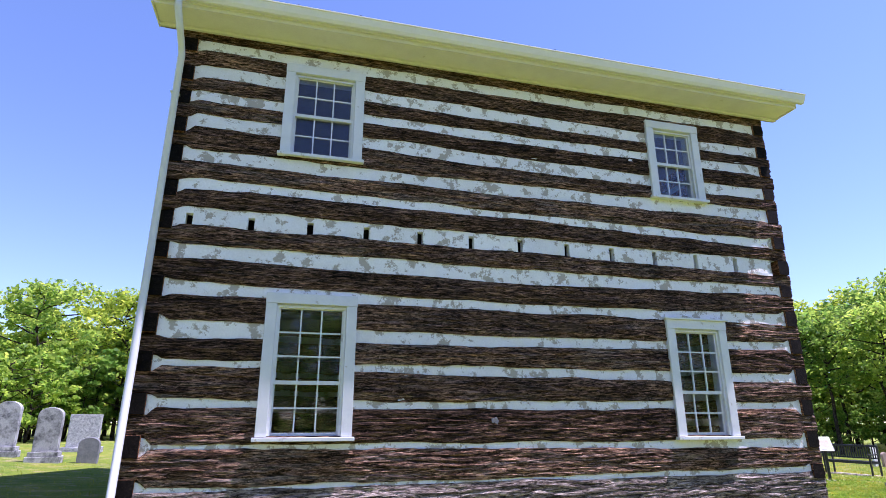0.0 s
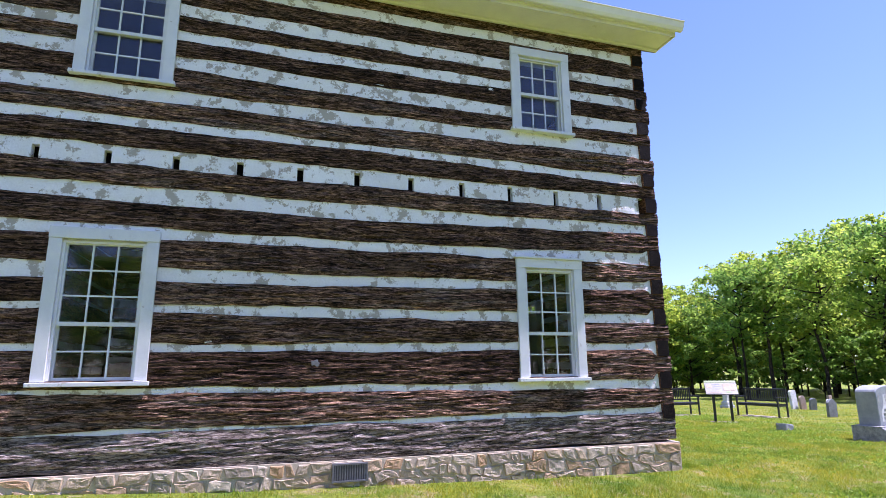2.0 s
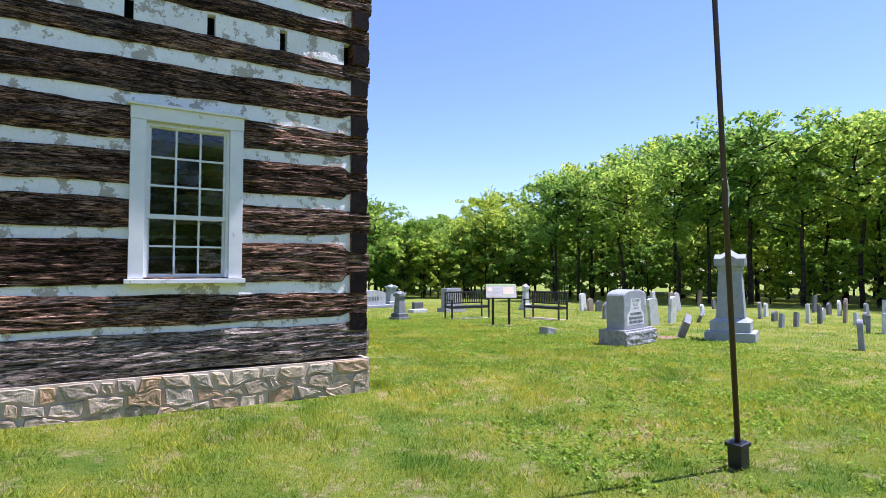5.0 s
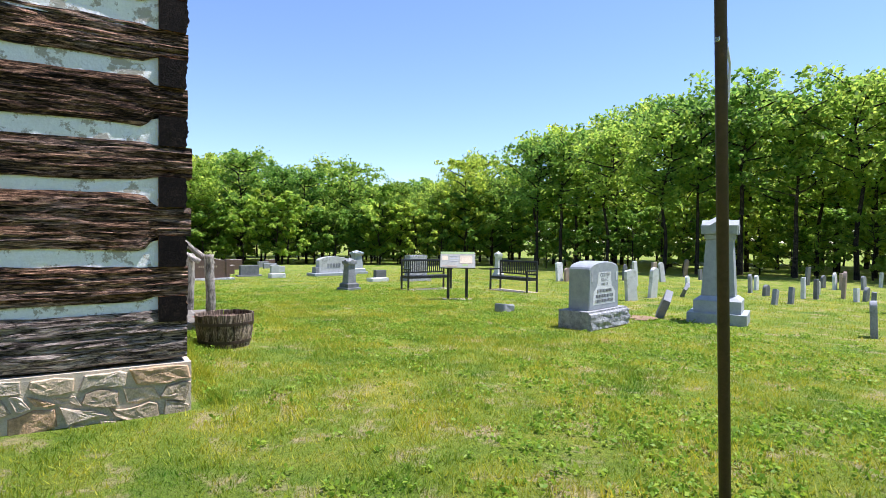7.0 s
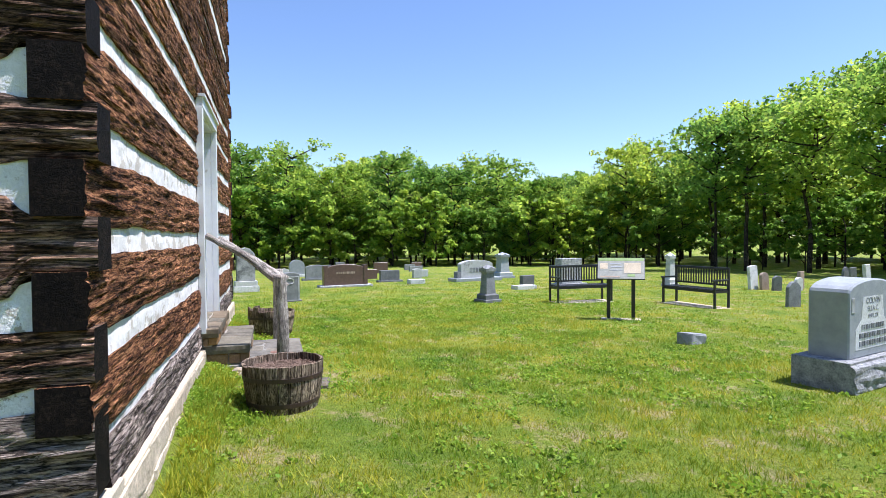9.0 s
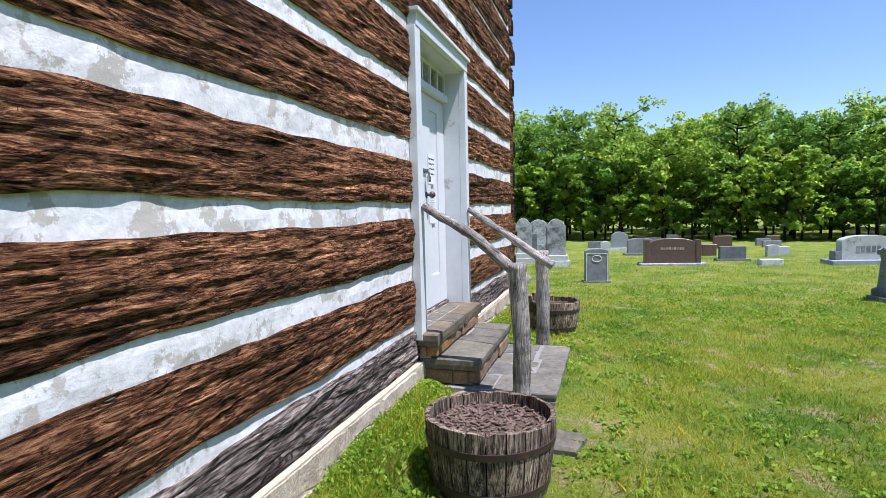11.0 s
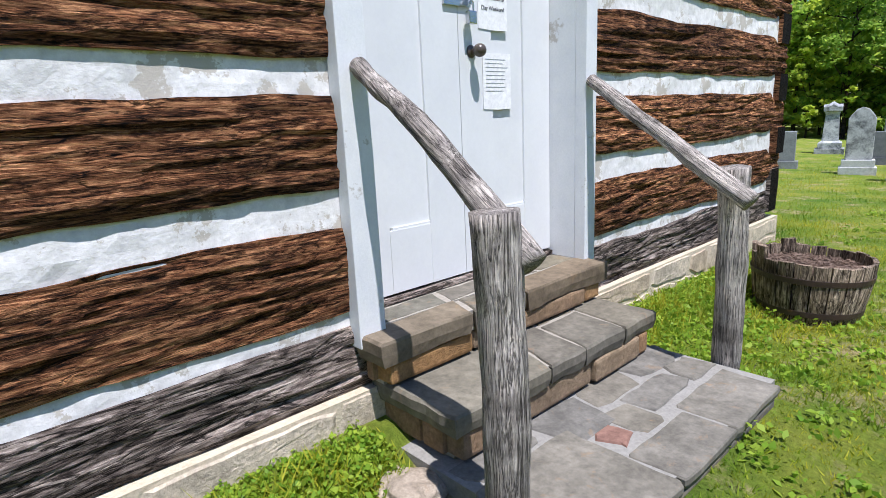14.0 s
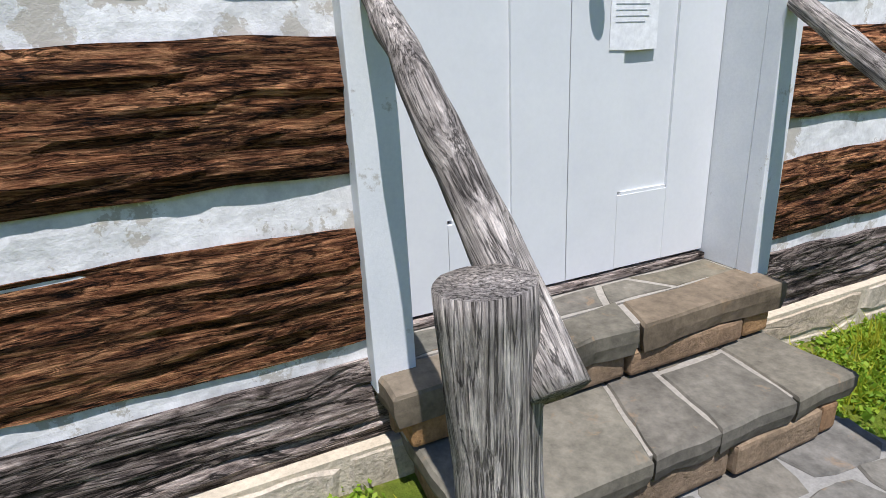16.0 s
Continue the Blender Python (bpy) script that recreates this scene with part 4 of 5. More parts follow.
def grained(name, bm, axis, parent, label):
    """A pole whose own z axis lies along it, so that its grain does."""
    m = Matrix.Translation(axis[0]) @ (Vector(axis[1]) - Vector(axis[0])).to_track_quat("Z", "Y").to_matrix().to_4x4()
    bmesh.ops.transform(bm, matrix=m.inverted(), verts=bm.verts)
    for f in bm.faces:
        f.smooth = True
    ob = part(name, bm, RAILWOOD, parent, label)
    ob.matrix_local = m
    return ob


def hand_rail(post, rail, label, seed):
    rl = root("hand_rail", pose(0, 0, 0), label, "hand rail", "rustic hand rails")
    mid = (Vector(post[0]) + Vector(post[1])) / 2 + Vector((0.012, 0.01, 0))
    grained("post", split_pole(bent(post[0], mid, post[1], 30, 0.012, seed), [0.064 + 0.004 * nz(i * 0.3, seed, 0) for i in range(31)], seed), post, rl, "weathered grey cracked log post")
    pts = bent(*rail, 48, 0.025, seed)
    grained("rail", split_pole(pts, [0.03 + 0.013 * i / 48 + 0.004 * nz(i * 0.25, seed, 3) for i in range(49)], seed + 4), (rail[0], rail[2]), rl, "peeled crooked grey branch")
    part("knot", split_pole([pts[18] + Vector((0, 0, -0.02)), pts[18] + Vector((0.03, 0.0, -0.055))], [0.02, 0.008], seed + 8, 10), RAILWOOD, rl)
    return rl


hand_rail([(0.79, 3.505, 0.0), (0.772, 3.523, 1.14)], [(0.055, 3.655, 1.555), (0.44, 3.602, 1.316), (0.84, 3.588, 1.0)], "weathered grey branch hand rail on a log post by the steps", 1.7)
hand_rail([(0.745, 5.15, 0.0), (0.765, 5.06, 1.11)], [(0.055, 5.06, 1.525), (0.44, 5.0, 1.275), (0.88, 4.95, 0.98)], "weathered grey branch hand rail beside the stone steps", 4.2)


# ---- barrels ----
def half_barrel(m, r, h, label, ragged):
    b = root("barrel_planter", m, label, "planter", "half-barrel planters")
    n = 22
    for k in range(n):
        a0, a1 = 2 * math.pi * k / n + 0.012, 2 * math.pi * (k + 1) / n - 0.012
        top = h + rand(-0.012, 0.008) + (rand(0, 0.07) if ragged and 3 < k < 12 else 0)
        rings = []
        for j in range(5):
            f = j / 4
            rr = r * (0.84 + 0.16 * f + 0.03 * math.sin(math.pi * f))
            z = top * f
            rings.append([(math.cos(a) * q, math.sin(a) * q, z + (0.012 * nz(a * 9, q * 30, r) if j == 4 else 0)) for a, q in ((a0, rr), ((a0 + a1) / 2, rr), (a1, rr), (a1, rr - 0.028), (a0, rr - 0.028))])
        part("stave", loft(rings), STAVE, b)
    for f in (0.22, 0.74):
        rr = r * (0.84 + 0.16 * f + 0.03 * math.sin(math.pi * f)) + 0.003
        rings = [[(math.cos(2 * math.pi * k / 44) * q, math.sin(2 * math.pi * k / 44) * q, f * h + z) for q, z in ((rr, -0.018), (rr + 0.004, 0.018), (rr - 0.004, 0.018), (rr - 0.006, -0.018))] for k in range(45)]
        part("hoop", loft(rings, caps=False), IRON, b)
    bm = bmesh.new()
    bmesh.ops.create_circle(bm, cap_ends=True, segments=40, radius=r * 0.95)
    bmesh.ops.subdivide_edges(bm, edges=list(bm.edges), cuts=1)
    bmesh.ops.translate(bm, vec=(0, 0, h - 0.07), verts=bm.verts)
    part("soil", bm, MULCH, b, "dry brown wood mulch")
    bm = bmesh.new()
    for _ in range(420):
        a, q = rand(0, 6.28), r * 0.92 * math.sqrt(rand(0, 1))
        box(bm, -rand(0.008, 0.03), rand(0.008, 0.03), -0.006, 0.006, -0.002, 0.003, m=pose(math.cos(a) * q, math.sin(a) * q, h - 0.062, rand(-25, 25), rand(-25, 25), rand(0, 360)))
    tagged(part("mulch", bm, MULCH, b), kind="stuff")
    return b


half_barrel(pose(0.78, 2.5, ground_z(0.78, 2.5) - 0.02), 0.345, 0.42, "weathered half-barrel planter with dry mulch and grey staves", False)
half_barrel(pose(0.66, 6.78, ground_z(0.66, 6.78) - 0.02, 0, 2, 40), 0.36, 0.42, "weathered half-barrel planter with broken staves beyond the steps", True)

# ---- iron pole ----
pole = root("iron_pole", pose(1.19, -3.7, 0.02, 1.4, -5.3, 0), "tall thin dark iron pole in a square socket in the lawn", "pole")
part("shaft", tube([(0, 0, 0.0), (0, 0, 3), (0, 0, 6.6)], [0.019, 0.018, 0.016], 14), IRON, pole, smooth=True)
part("socket", boxes((-0.05, 0.05, -0.05, 0.05, -0.1, 0.2), (-0.062, 0.062, -0.062, 0.062, 0.17, 0.2), bevel=0.006), BLACK, pole)
part("cleat", boxes((-0.02, 0.03, -0.008, 0.008, 2.02, 2.035), (0.022, 0.03, -0.006, 0.006, 2.0, 2.07), bevel=0.002), STEEL, pole, "small steel cleat")
part("halyard", tube([(0.03, 0, 2.03), (0.055, 0.004, 1.96), (0.05, 0.006, 1.86), (0.024, 0.004, 1.8), (0.02, 0, 1.92)], [0.004] * 5, 8), PAINT, pole, "loop of white cord")


# ---- benches ----
def bench(m, label):
    b = root("metal_bench", m, label, "bench", "cemetery benches")
    w = 1.52
    for x in (-w / 2, w / 2):
        s = 1 if x < 0 else -1
        part("leg", boxes((x, x + s * 0.045, -0.24, -0.19, 0, 0.62), bevel=0.006), BLACK, b)
        part("leg", boxes((x, x + s * 0.045, 0.2, 0.25, 0, 0.92), bevel=0.006), BLACK, b)
        part("arm", boxes((x - s * 0.005, x + s * 0.055, -0.28, 0.2, 0.621, 0.66), bevel=0.01), BLACK, b)
        part("side_rail", boxes((x + s * 0.005, x + s * 0.04, -0.19, 0.2, 0.36, 0.41)), BLACK, b)
    part("apron", boxes((-w / 2 + 0.045, w / 2 - 0.045, -0.235, -0.2, 0.36, 0.42), (-w / 2 + 0.045, w / 2 - 0.045, 0.205, 0.24, 0.36, 0.42)), BLACK, b)
    for i in range(7):
        y = -0.22 + i * 0.062
        part("seat_slat", boxes((-w / 2 + 0.02, w / 2 - 0.02, y, y + 0.045, 0.421, 0.44), bevel=0.004), BLACK, b)
    part("top_rail", boxes((-w / 2 + 0.046, w / 2 - 0.046, 0.2, 0.25, 0.86, 0.92), bevel=0.01), BLACK, b)
    part("lower_rail", boxes((-w / 2 + 0.046, w / 2 - 0.046, 0.21, 0.24, 0.5, 0.54)), BLACK, b)
    for i in range(19):
        x = -w / 2 + 0.1 + i * (w - 0.2) / 18
        part("back_slat", boxes((x - 0.014, x + 0.014, 0.215, 0.235, 0.54, 0.86)), BLACK, b)
    part("footing", boxes((-w / 2 - 0.02, w / 2 + 0.02, -0.26, 0.27, -0.15, 0.015), bevel=0.01), MORTAR, b, "concrete footing strip")
    return b


bench(pose(8.13, 9.98, ground_z(8.13, 9.98), 0, 0, -1.5), "black metal slatted bench with arms on the lawn")
bench(pose(10.2, 8.37, ground_z(10.2, 8.37), 0, 0, -82), "black metal slatted bench on a concrete strip facing the building")

# ---- sign ----
sg = root("information_sign", pose(7.03, 6.66, ground_z(7.03, 6.66), 0, 0, -34), "slanted white and green information panel on two black posts", "sign")
for x in (-0.225, 0.225):
    part("post", boxes((x - 0.035, x + 0.035, -0.03, 0.03, -0.1, 0.86), bevel=0.005), BLACK, sg)
part("footing", boxes((-0.36, 0.36, -0.1, 0.1, -0.15, 0.012), bevel=0.01), MORTAR, sg)
tilt = pose(0, 0, 0.97, 48)
pb = bmesh.new()
box(pb, -0.43, 0.43, -0.26, 0.26, -0.02, 0.0, 0.005, tilt)
panel = part("panel", pb, BLACK, sg)
for nm, mat, (x0, x1, y0, y1), up in (("face", SIGNFACE, (-0.42, 0.42, -0.25, 0.25), 0.004), ("band", SIGNGREEN, (-0.42, 0.42, 0.18, 0.25), 0.008), ("picture", MORTAR, (-0.38, -0.24, -0.02, 0.12), 0.008), ("text_block", PINKSTONE, (-0.38, -0.02, -0.22, -0.19), 0.008), ("text_block", GRANITE, (-0.18, 0.02, 0.02, 0.05), 0.008), ("picture", MORTAR, (0.06, 0.36, -0.12, 0.13), 0.008), ("picture", SIGNGREEN, (0.12, 0.25, -0.2, -0.14), 0.008), ("text_block", GRANITE, (-0.2, 0.02, -0.06, -0.035), 0.008), ("text_block", GRANITE, (-0.2, 0.0, 0.1, 0.12), 0.008)):
    pb = bmesh.new()
    box(pb, x0, x1, y0, y1, up - 0.0035, up, m=tilt)
    part(nm, pb, mat, panel)


# ---- gravestones ----
def outline(w, h, top):
    if top == "round":
        r = w / 2
        return [(-r, 0), (r, 0), (r, h - r * 0.75)] + [(r * math.cos(a), h - r * 0.75 + r * 0.75 * math.sin(a)) for a in np.linspace(0, math.pi, 15)[1:-1]] + [(-r, h - r * 0.75)]
    if top == "arch":
        return [(-w / 2, 0), (w / 2, 0), (w / 2, h - 0.12 * w)] + [(w / 2 * math.cos(a), h - 0.12 * w + 0.12 * w * math.sin(a)) for a in np.linspace(0, math.pi, 13)[1:-1]] + [(-w / 2, h - 0.12 * w)]
    if top == "point":
        return [(-w / 2, 0), (w / 2, 0), (w * 0.5, h * 0.78), (w * 0.4, h * 0.86), (w * 0.22, h * 0.96), (0, h), (-w * 0.22, h * 0.96), (-w * 0.4, h * 0.86), (-w * 0.5, h * 0.78)]
    return [(-w / 2, 0), (w / 2, 0), (w / 2, h), (-w / 2, h)]


def slab_body(w, h, d, top, z=0.0, bev=0.008):
    pts = outline(w, h, top)
    k = [(x * (1 - 2 * bev / w), min(max(y, bev), h) - (bev if y > h * 0.5 else 0)) for x, y in pts]
    return loft([[(x, -d / 2, z + y) for x, y in k], [(x, -d / 2 + bev, z + y) for x, y in pts], [(x, d / 2 - bev, z + y) for x, y in pts], [(x, d / 2, z + y) for x, y in k]])


def headstone(x, y, w, h, d, top, mat, label, turn=8, lean=0, side=0, base=0, base_mat=None, plinth=0, name="headstone"):
    s = root(name, pose(x, y, ground_z(x, y) - 0.03, lean, side, turn), label, "gravestone", "gravestones in the cemetery")
    z = 0.0
    for k in range(2 if plinth else (1 if base else 0)):
        grow = 1.4 - 0.17 * k if plinth else 1.3
        hh = base if k == 0 else plinth
        part("base", boxes((-w * grow / 2, w * grow / 2, -d * (grow + 0.35) / 2, d * (grow + 0.35) / 2, z, z + hh), bevel=0.012), base_mat or mat, s)
        z += hh
    part("tablet", slab_body(w, h - z, d, top, z), mat, s)
    return s


# the large grey stone near the pole
main = root("headstone", pose(6.56, 1.84, ground_z(6.56, 1.84) - 0.03, 0, 0, 14), "large grey granite gravestone on a rock-faced base", "gravestone", "gravestones in the cemetery")
bm = boxes((-0.66, 0.66, -0.27, 0.27, 0, 0.34))
bmesh.ops.subdivide_edges(bm, edges=list(bm.edges), cuts=14, use_grid_fill=True)
for v in bm.verts:
    if v.co.y < -0.26 and 0.03 < v.co.z < 0.31:
        v.co.y -= 0.035 + 0.05 * abs(nz(v.co.x * 8, 2, v.co.z * 9))
part("base", bm, ROCKFACE, main, "rough rock-faced base with a chiselled margin")
part("tablet", slab_body(1.0, 0.79, 0.38, "arch", 0.335, 0.015), GRANITE, main)
part("recess", loft([[(x, -0.192, z) for x, z in ((-0.37, 0.42), (0.37, 0.42), (0.37, 0.62), (0.25, 0.72), (0.21, 0.95), (-0.21, 0.95), (-0.25, 0.72), (-0.37, 0.62))], [(x, -0.189, z) for x, z in ((-0.37, 0.42), (0.37, 0.42), (0.37, 0.62), (0.25, 0.72), (0.21, 0.95), (-0.21, 0.95), (-0.25, 0.72), (-0.37, 0.62))]]), PALE, main, "sunk shield-shaped panel")
for words, z, tall in (("COLVIN", 0.905, 0.085), ("ELLA C.", 0.825, 0.075), ("WIFE OF", 0.75, 0.06)):
    lettering("letter", words, tall, pose(0, -0.194, z, 90), SLATE, main)
for w, z in ((0.5, 0.62), (0.6, 0.535), (0.6, 0.455)):
    n = int(w / 0.05)
    for i in range(n):
        x = -w / 2 + w * i / n
        part("letter", boxes((x + 0.006, x + w / n - 0.012, -0.197, -0.192, z, z + 0.05)), SLATE, main)
for x in (-0.42, 0.42):
    part("carving", boxes((x - 0.03, x + 0.03, -0.195, -0.19, 0.8, 0.95), bevel=0.002), PALE, main)


def obelisk(x, y, size, h, mat, turn, label):
    s = root("monument", pose(x, y, ground_z(x, y) - 0.03, 0, 0, turn), label, "monument", "cemetery monuments")
    k = size / 2

    def sq(a, z):
        return [(-a, -a, z), (a, -a, z), (a, a, z), (-a, a, z)]
    z1, z2 = h * 0.115, h * 0.26
    part("base", boxes((-k, k, -k, k, 0, z1), bevel=0.012), mat, s)
    part("plinth", loft([sq(k * 0.8, z1), sq(k * 0.8, z2 * 0.86), sq(k * 0.6, z2)]), mat, s)
    part("shaft", loft([sq(k * 0.57, z2), sq(k * 0.45, h * 0.775)]), mat, s)
    part("neck", boxes((-k * 0.5, k * 0.5, -k * 0.5, k * 0.5, h * 0.775, h * 0.82), bevel=0.01), mat, s)
    cap = part("cap", loft([sq(k * 0.6, h * 0.82), sq(k * 0.62, h * 0.9), sq(k * 0.02, h)]), mat, s, "pyramid cap stone")
    for a in range(4):
        bm = bmesh.new()
        g = loft([[(-k * 0.3, -k * 0.63, h * 0.83), (k * 0.3, -k * 0.63, h * 0.83), (k * 0.3, -k * 0.63, h * 0.9), (0, -k * 0.63, h * 0.95), (-k * 0.3, -k * 0.63, h * 0.9)], [(-k * 0.3, -k * 0.3, h * 0.83), (k * 0.3, -k * 0.3, h * 0.83), (k * 0.3, -k * 0.3, h * 0.9), (0, -k * 0.1, h * 0.95), (-k * 0.3, -k * 0.3, h * 0.9)]])
        bm.free()
        bmesh.ops.rotate(g, verts=g.verts, cent=(0, 0, 0), matrix=Matrix.Rotation(a * math.pi / 2, 3, "Z"))
        part("gablet", g, mat, cap)
    return s


obelisk(9.28, 1.28, 0.98, 2.02, GRANITE, 26, "tall grey granite monument with a gabled pyramid cap")
obelisk(5.86, 10.6, 0.5, 0.98, SLATE, 15, "small dark stone monument with a peaked cap")
obelisk(13.82, 13.72, 0.42, 1.2, PALE, 5, "pale weathered monument behind the benches")

G1, G2, G3 = "rounded weathered grey gravestone", "tall streaked grey marble gravestone on a stepped pale base", "small thin weathered gravestone"
# pale bases carry the sunlit step tops in their colour
headstone(-0.15, 16.6, 0.56, 1.46, 0.24, "point", MOSSY, G2, 12, base=0.22, plinth=0.16, base_mat=PALE)
headstone(-1.3, 17.9, 0.5, 1.5, 0.24, "point", MOSSY, G2, 12, base=0.2, plinth=0.16, base_mat=PALE)
headstone(-3.0, 18.6, 0.5, 0.95, 0.16, "flat", SLATE, "low dark gravestone on a base", 12, base=0.22)
headstone(-1.5, 21.3, 0.42, 0.9, 0.16, "flat", SLATE, "low dark gravestone on a base", 12, base=0.22)
obelisk(-3.6, 25.4, 0.85, 1.75, MOSSY, 12, "streaked square monument with a cap")
headstone(-1.7, 25.3, 0.85, 1.44, 0.34, "point", MOSSY, "grey gabled gravestone on a base", 12, base=0.3)
wreath = headstone(1.1, 12.5, 0.5, 0.78, 0.16, "arch", SLATE, "dark gravestone with a carved wreath and light edge", 10)
ring_pts = [(0.1 * math.cos(a), -0.083, 0.56 + 0.07 * math.sin(a)) for a in np.linspace(0, 2 * math.pi, 25)]
part("wreath", tube(ring_pts, [0.008] * 25, 6), PALE, wreath, "pale carved wreath")
part("margin", boxes((-0.235, -0.215, -0.086, -0.081, 0.05, 0.68), (0.215, 0.235, -0.086, -0.081, 0.05, 0.68), (-0.215, 0.215, -0.086, -0.081, 0.66, 0.68)), PALE, wreath, "light edge")
part("base", boxes((-0.3, 0.3, -0.14, 0.14, 0.0, 0.07), bevel=0.01), SLATE, wreath)
headstone(1.79, 25.5, 0.72, 0.86, 0.2, "round", GRANITE, "grey rounded granite gravestone on a pale base", 8, base=0.16, base_mat=PALE)
headstone(2.5, 22.5, 0.95, 0.7, 0.2, "arch", SLATE, "dark wide gravestone in the grass", 8, base=0.12)
headstone(1.2, 24.2, 0.4, 0.5, 0.18, "round", PALE, "small pale gravestone in the grass", 8)
big = headstone(3.15, 17.55, 1.32, 0.84, 0.24, "arch", BROWN, "wide polished brown granite gravestone on a rough base", 8)
part("base", boxes((-0.95, 0.95, -0.26, 0.26, 0, 0.11), bevel=0.03), ROCKFACE, big)
for x in (-0.72, 0.72):
    part("end_pillar", boxes((x - 0.07, x + 0.07, -0.14, 0.14, 0.111, 0.8), bevel=0.01), BROWN, big)
for i in range(9):
    part("letter", boxes((-0.34 + i * 0.076, -0.285 + i * 0.076, -0.125, -0.121, 0.5, 0.575)), PINKSTONE, big)
headstone(5.2, 19.8, 0.8, 0.5, 0.2, "flat", SLATE, "low grey granite gravestone", 8, base=0.1)
headstone(4.9, 22.4, 0.5, 0.45, 0.2, "flat", BROWN, "small brown gravestone in the grass", 8)
headstone(5.85, 17.95, 0.6, 0.2, 0.35, "flat", PALE, "flat pale grave marker in the grass", 8, name="grave_marker")
headstone(6.9, 22.0, 0.4, 0.45, 0.2, "arch", PALE, "small pale gravestone in the grass", 8)
headstone(7.5, 23.0, 0.35, 0.35, 0.2, "flat", PALE, "small pale gravestone in the grass", 8)
wide = headstone(8.45, 18.6, 1.45, 0.86, 0.3, "arch", PALE, "wide pale marble family gravestone on a long base", 10)
part("base", boxes((-1.05, 1.05, -0.35, 0.35, 0, 0.16), bevel=0.02), GRANITE, wide)
for i in range(5):
    part("letter", boxes((-0.34 + i * 0.14, -0.24 + i * 0.14, -0.158, -0.151, 0.38, 0.56)), SLATE, wide)
part("urn", boxes((-0.9, -0.74, -0.15, 0.15, 0.161, 0.42), bevel=0.02), SLATE, wide)
obelisk(10.3, 20.2, 0.8, 1.15, GRANITE, 10, "grey monument with a bright pointed cap")
headstone(8.48, 14.1, 0.74, 0.16, 0.4, "flat", PALE, "flat pale grave marker in the grass", 10, name="grave_marker")
headstone(9.3, 15.6, 0.5, 0.38, 0.2, "flat", SLATE, "low grey gravestone in the grass", 10)
rough = headstone(10.1, 14.1, 0.85, 1.02, 0.35, "flat", ROCKFACE, "rough rock-faced gravestone behind the bench", 10, base=0.2)
for x, y, w, h, tp, mt in ((15.4, 11.74, 0.4, 0.8, "arch", PALE), (15.7, 11.6, 0.33, 0.58, "round", PINKSTONE), (15.75, 11.2, 0.32, 0.5, "round", SLATE), (16.4, 11.0, 0.36, 0.46, "round", PALE), (17.2, 11.6, 0.3, 0.6, "flat", PINKSTONE), (11.09, 4.73, 0.36, 0.82, "arch", PALE), (12.46, 5.15, 0.34, 0.86, "round", PALE), (10.9, 5.3, 0.3, 0.45, "flat", GRANITE), (12.2, 7.5, 0.36, 0.62, "point", SLATE), (13.4, 7.4, 0.25, 0.5, "round", PALE), (16.8, 4.37, 0.36, 0.38, "round", SLATE), (17.0, 3.41, 0.2, 0.65, "flat", PALE), (17.3, 3.2, 0.2, 0.62, "flat", SLATE), (17.7, 2.33, 0.22, 0.42, "flat", PALE), (14.6, 0.8, 0.24, 0.5, "flat", SLATE), (14.9, 0.55, 0.26, 0.56, "flat", PALE), (9.97, -0.92, 0.28, 0.62, "round", SLATE)):
    headstone(x, y, w, h, 0.1, tp, mt, G1 if h > 0.55 else G3, 10 + rand(-12, 12), rand(-4, 4), rand(-4, 4))
headstone(8.9, 2.3, 0.52, 0.52, 0.14, "flat", SLATE, "leaning broken dark gravestone", 30, 22, -18)
headstone(13.7, 5.1, 0.4, 0.42, 0.1, "flat", SLATE, "leaning dark gravestone in the grass", 20, 25, -25)
headstone(13.96, 2.67, 0.2, 0.42, 0.1, "flat", SLATE, "leaning thin gravestone in the grass", 10, 0, 14)
headstone(14.66, 2.62, 0.2, 0.46, 0.1, "flat", SLATE, "leaning thin gravestone in the grass", 10, 0, 10)
grng = random.Random(11)
for i in range(34):
    a, r = radians(grng.uniform(-4, 32)), grng.uniform(18, 29)
    x, y = r * math.cos(a), r * math.sin(a)
    headstone(x, y, grng.uniform(0.22, 0.4), grng.uniform(0.4, 0.95), 0.09, grng.choice(["round", "flat", "point", "round"]), grng.choice([PALE, PINKSTONE, SLATE, PALE]), G3, 10 + grng.uniform(-10, 10), grng.uniform(-5, 5), grng.uniform(-6, 6))
for i in range(10):
    x, y = grng.uniform(-1, 9), grng.uniform(26, 31)
    headstone(x, y, grng.uniform(0.4, 0.8), grng.uniform(0.3, 0.6), 0.2, "flat", grng.choice([SLATE, BROWN, PALE]), "low distant gravestone in the grass", 8)
headstone(-15.5, 12.5, 0.6, 1.55, 0.3, "round", MOSSY, "grey rounded gravestone on a stepped base", 8, base=0.18, plinth=0.12)
headstone(-13.8, 10.75, 0.56, 1.42, 0.3, "round", MOSSY, "grey rounded gravestone on a stepped base", 8, base=0.18, plinth=0.12)
headstone(-14.9, 17.4, 1.0, 1.35, 0.4, "flat", ROCKFACE, "rough rock-faced gravestone on a base", 8, base=0.2)
headstone(-12.9, 11.2, 0.5, 0.7, 0.25, "round", SLATE, "small grey gravestone in the grass", 8)

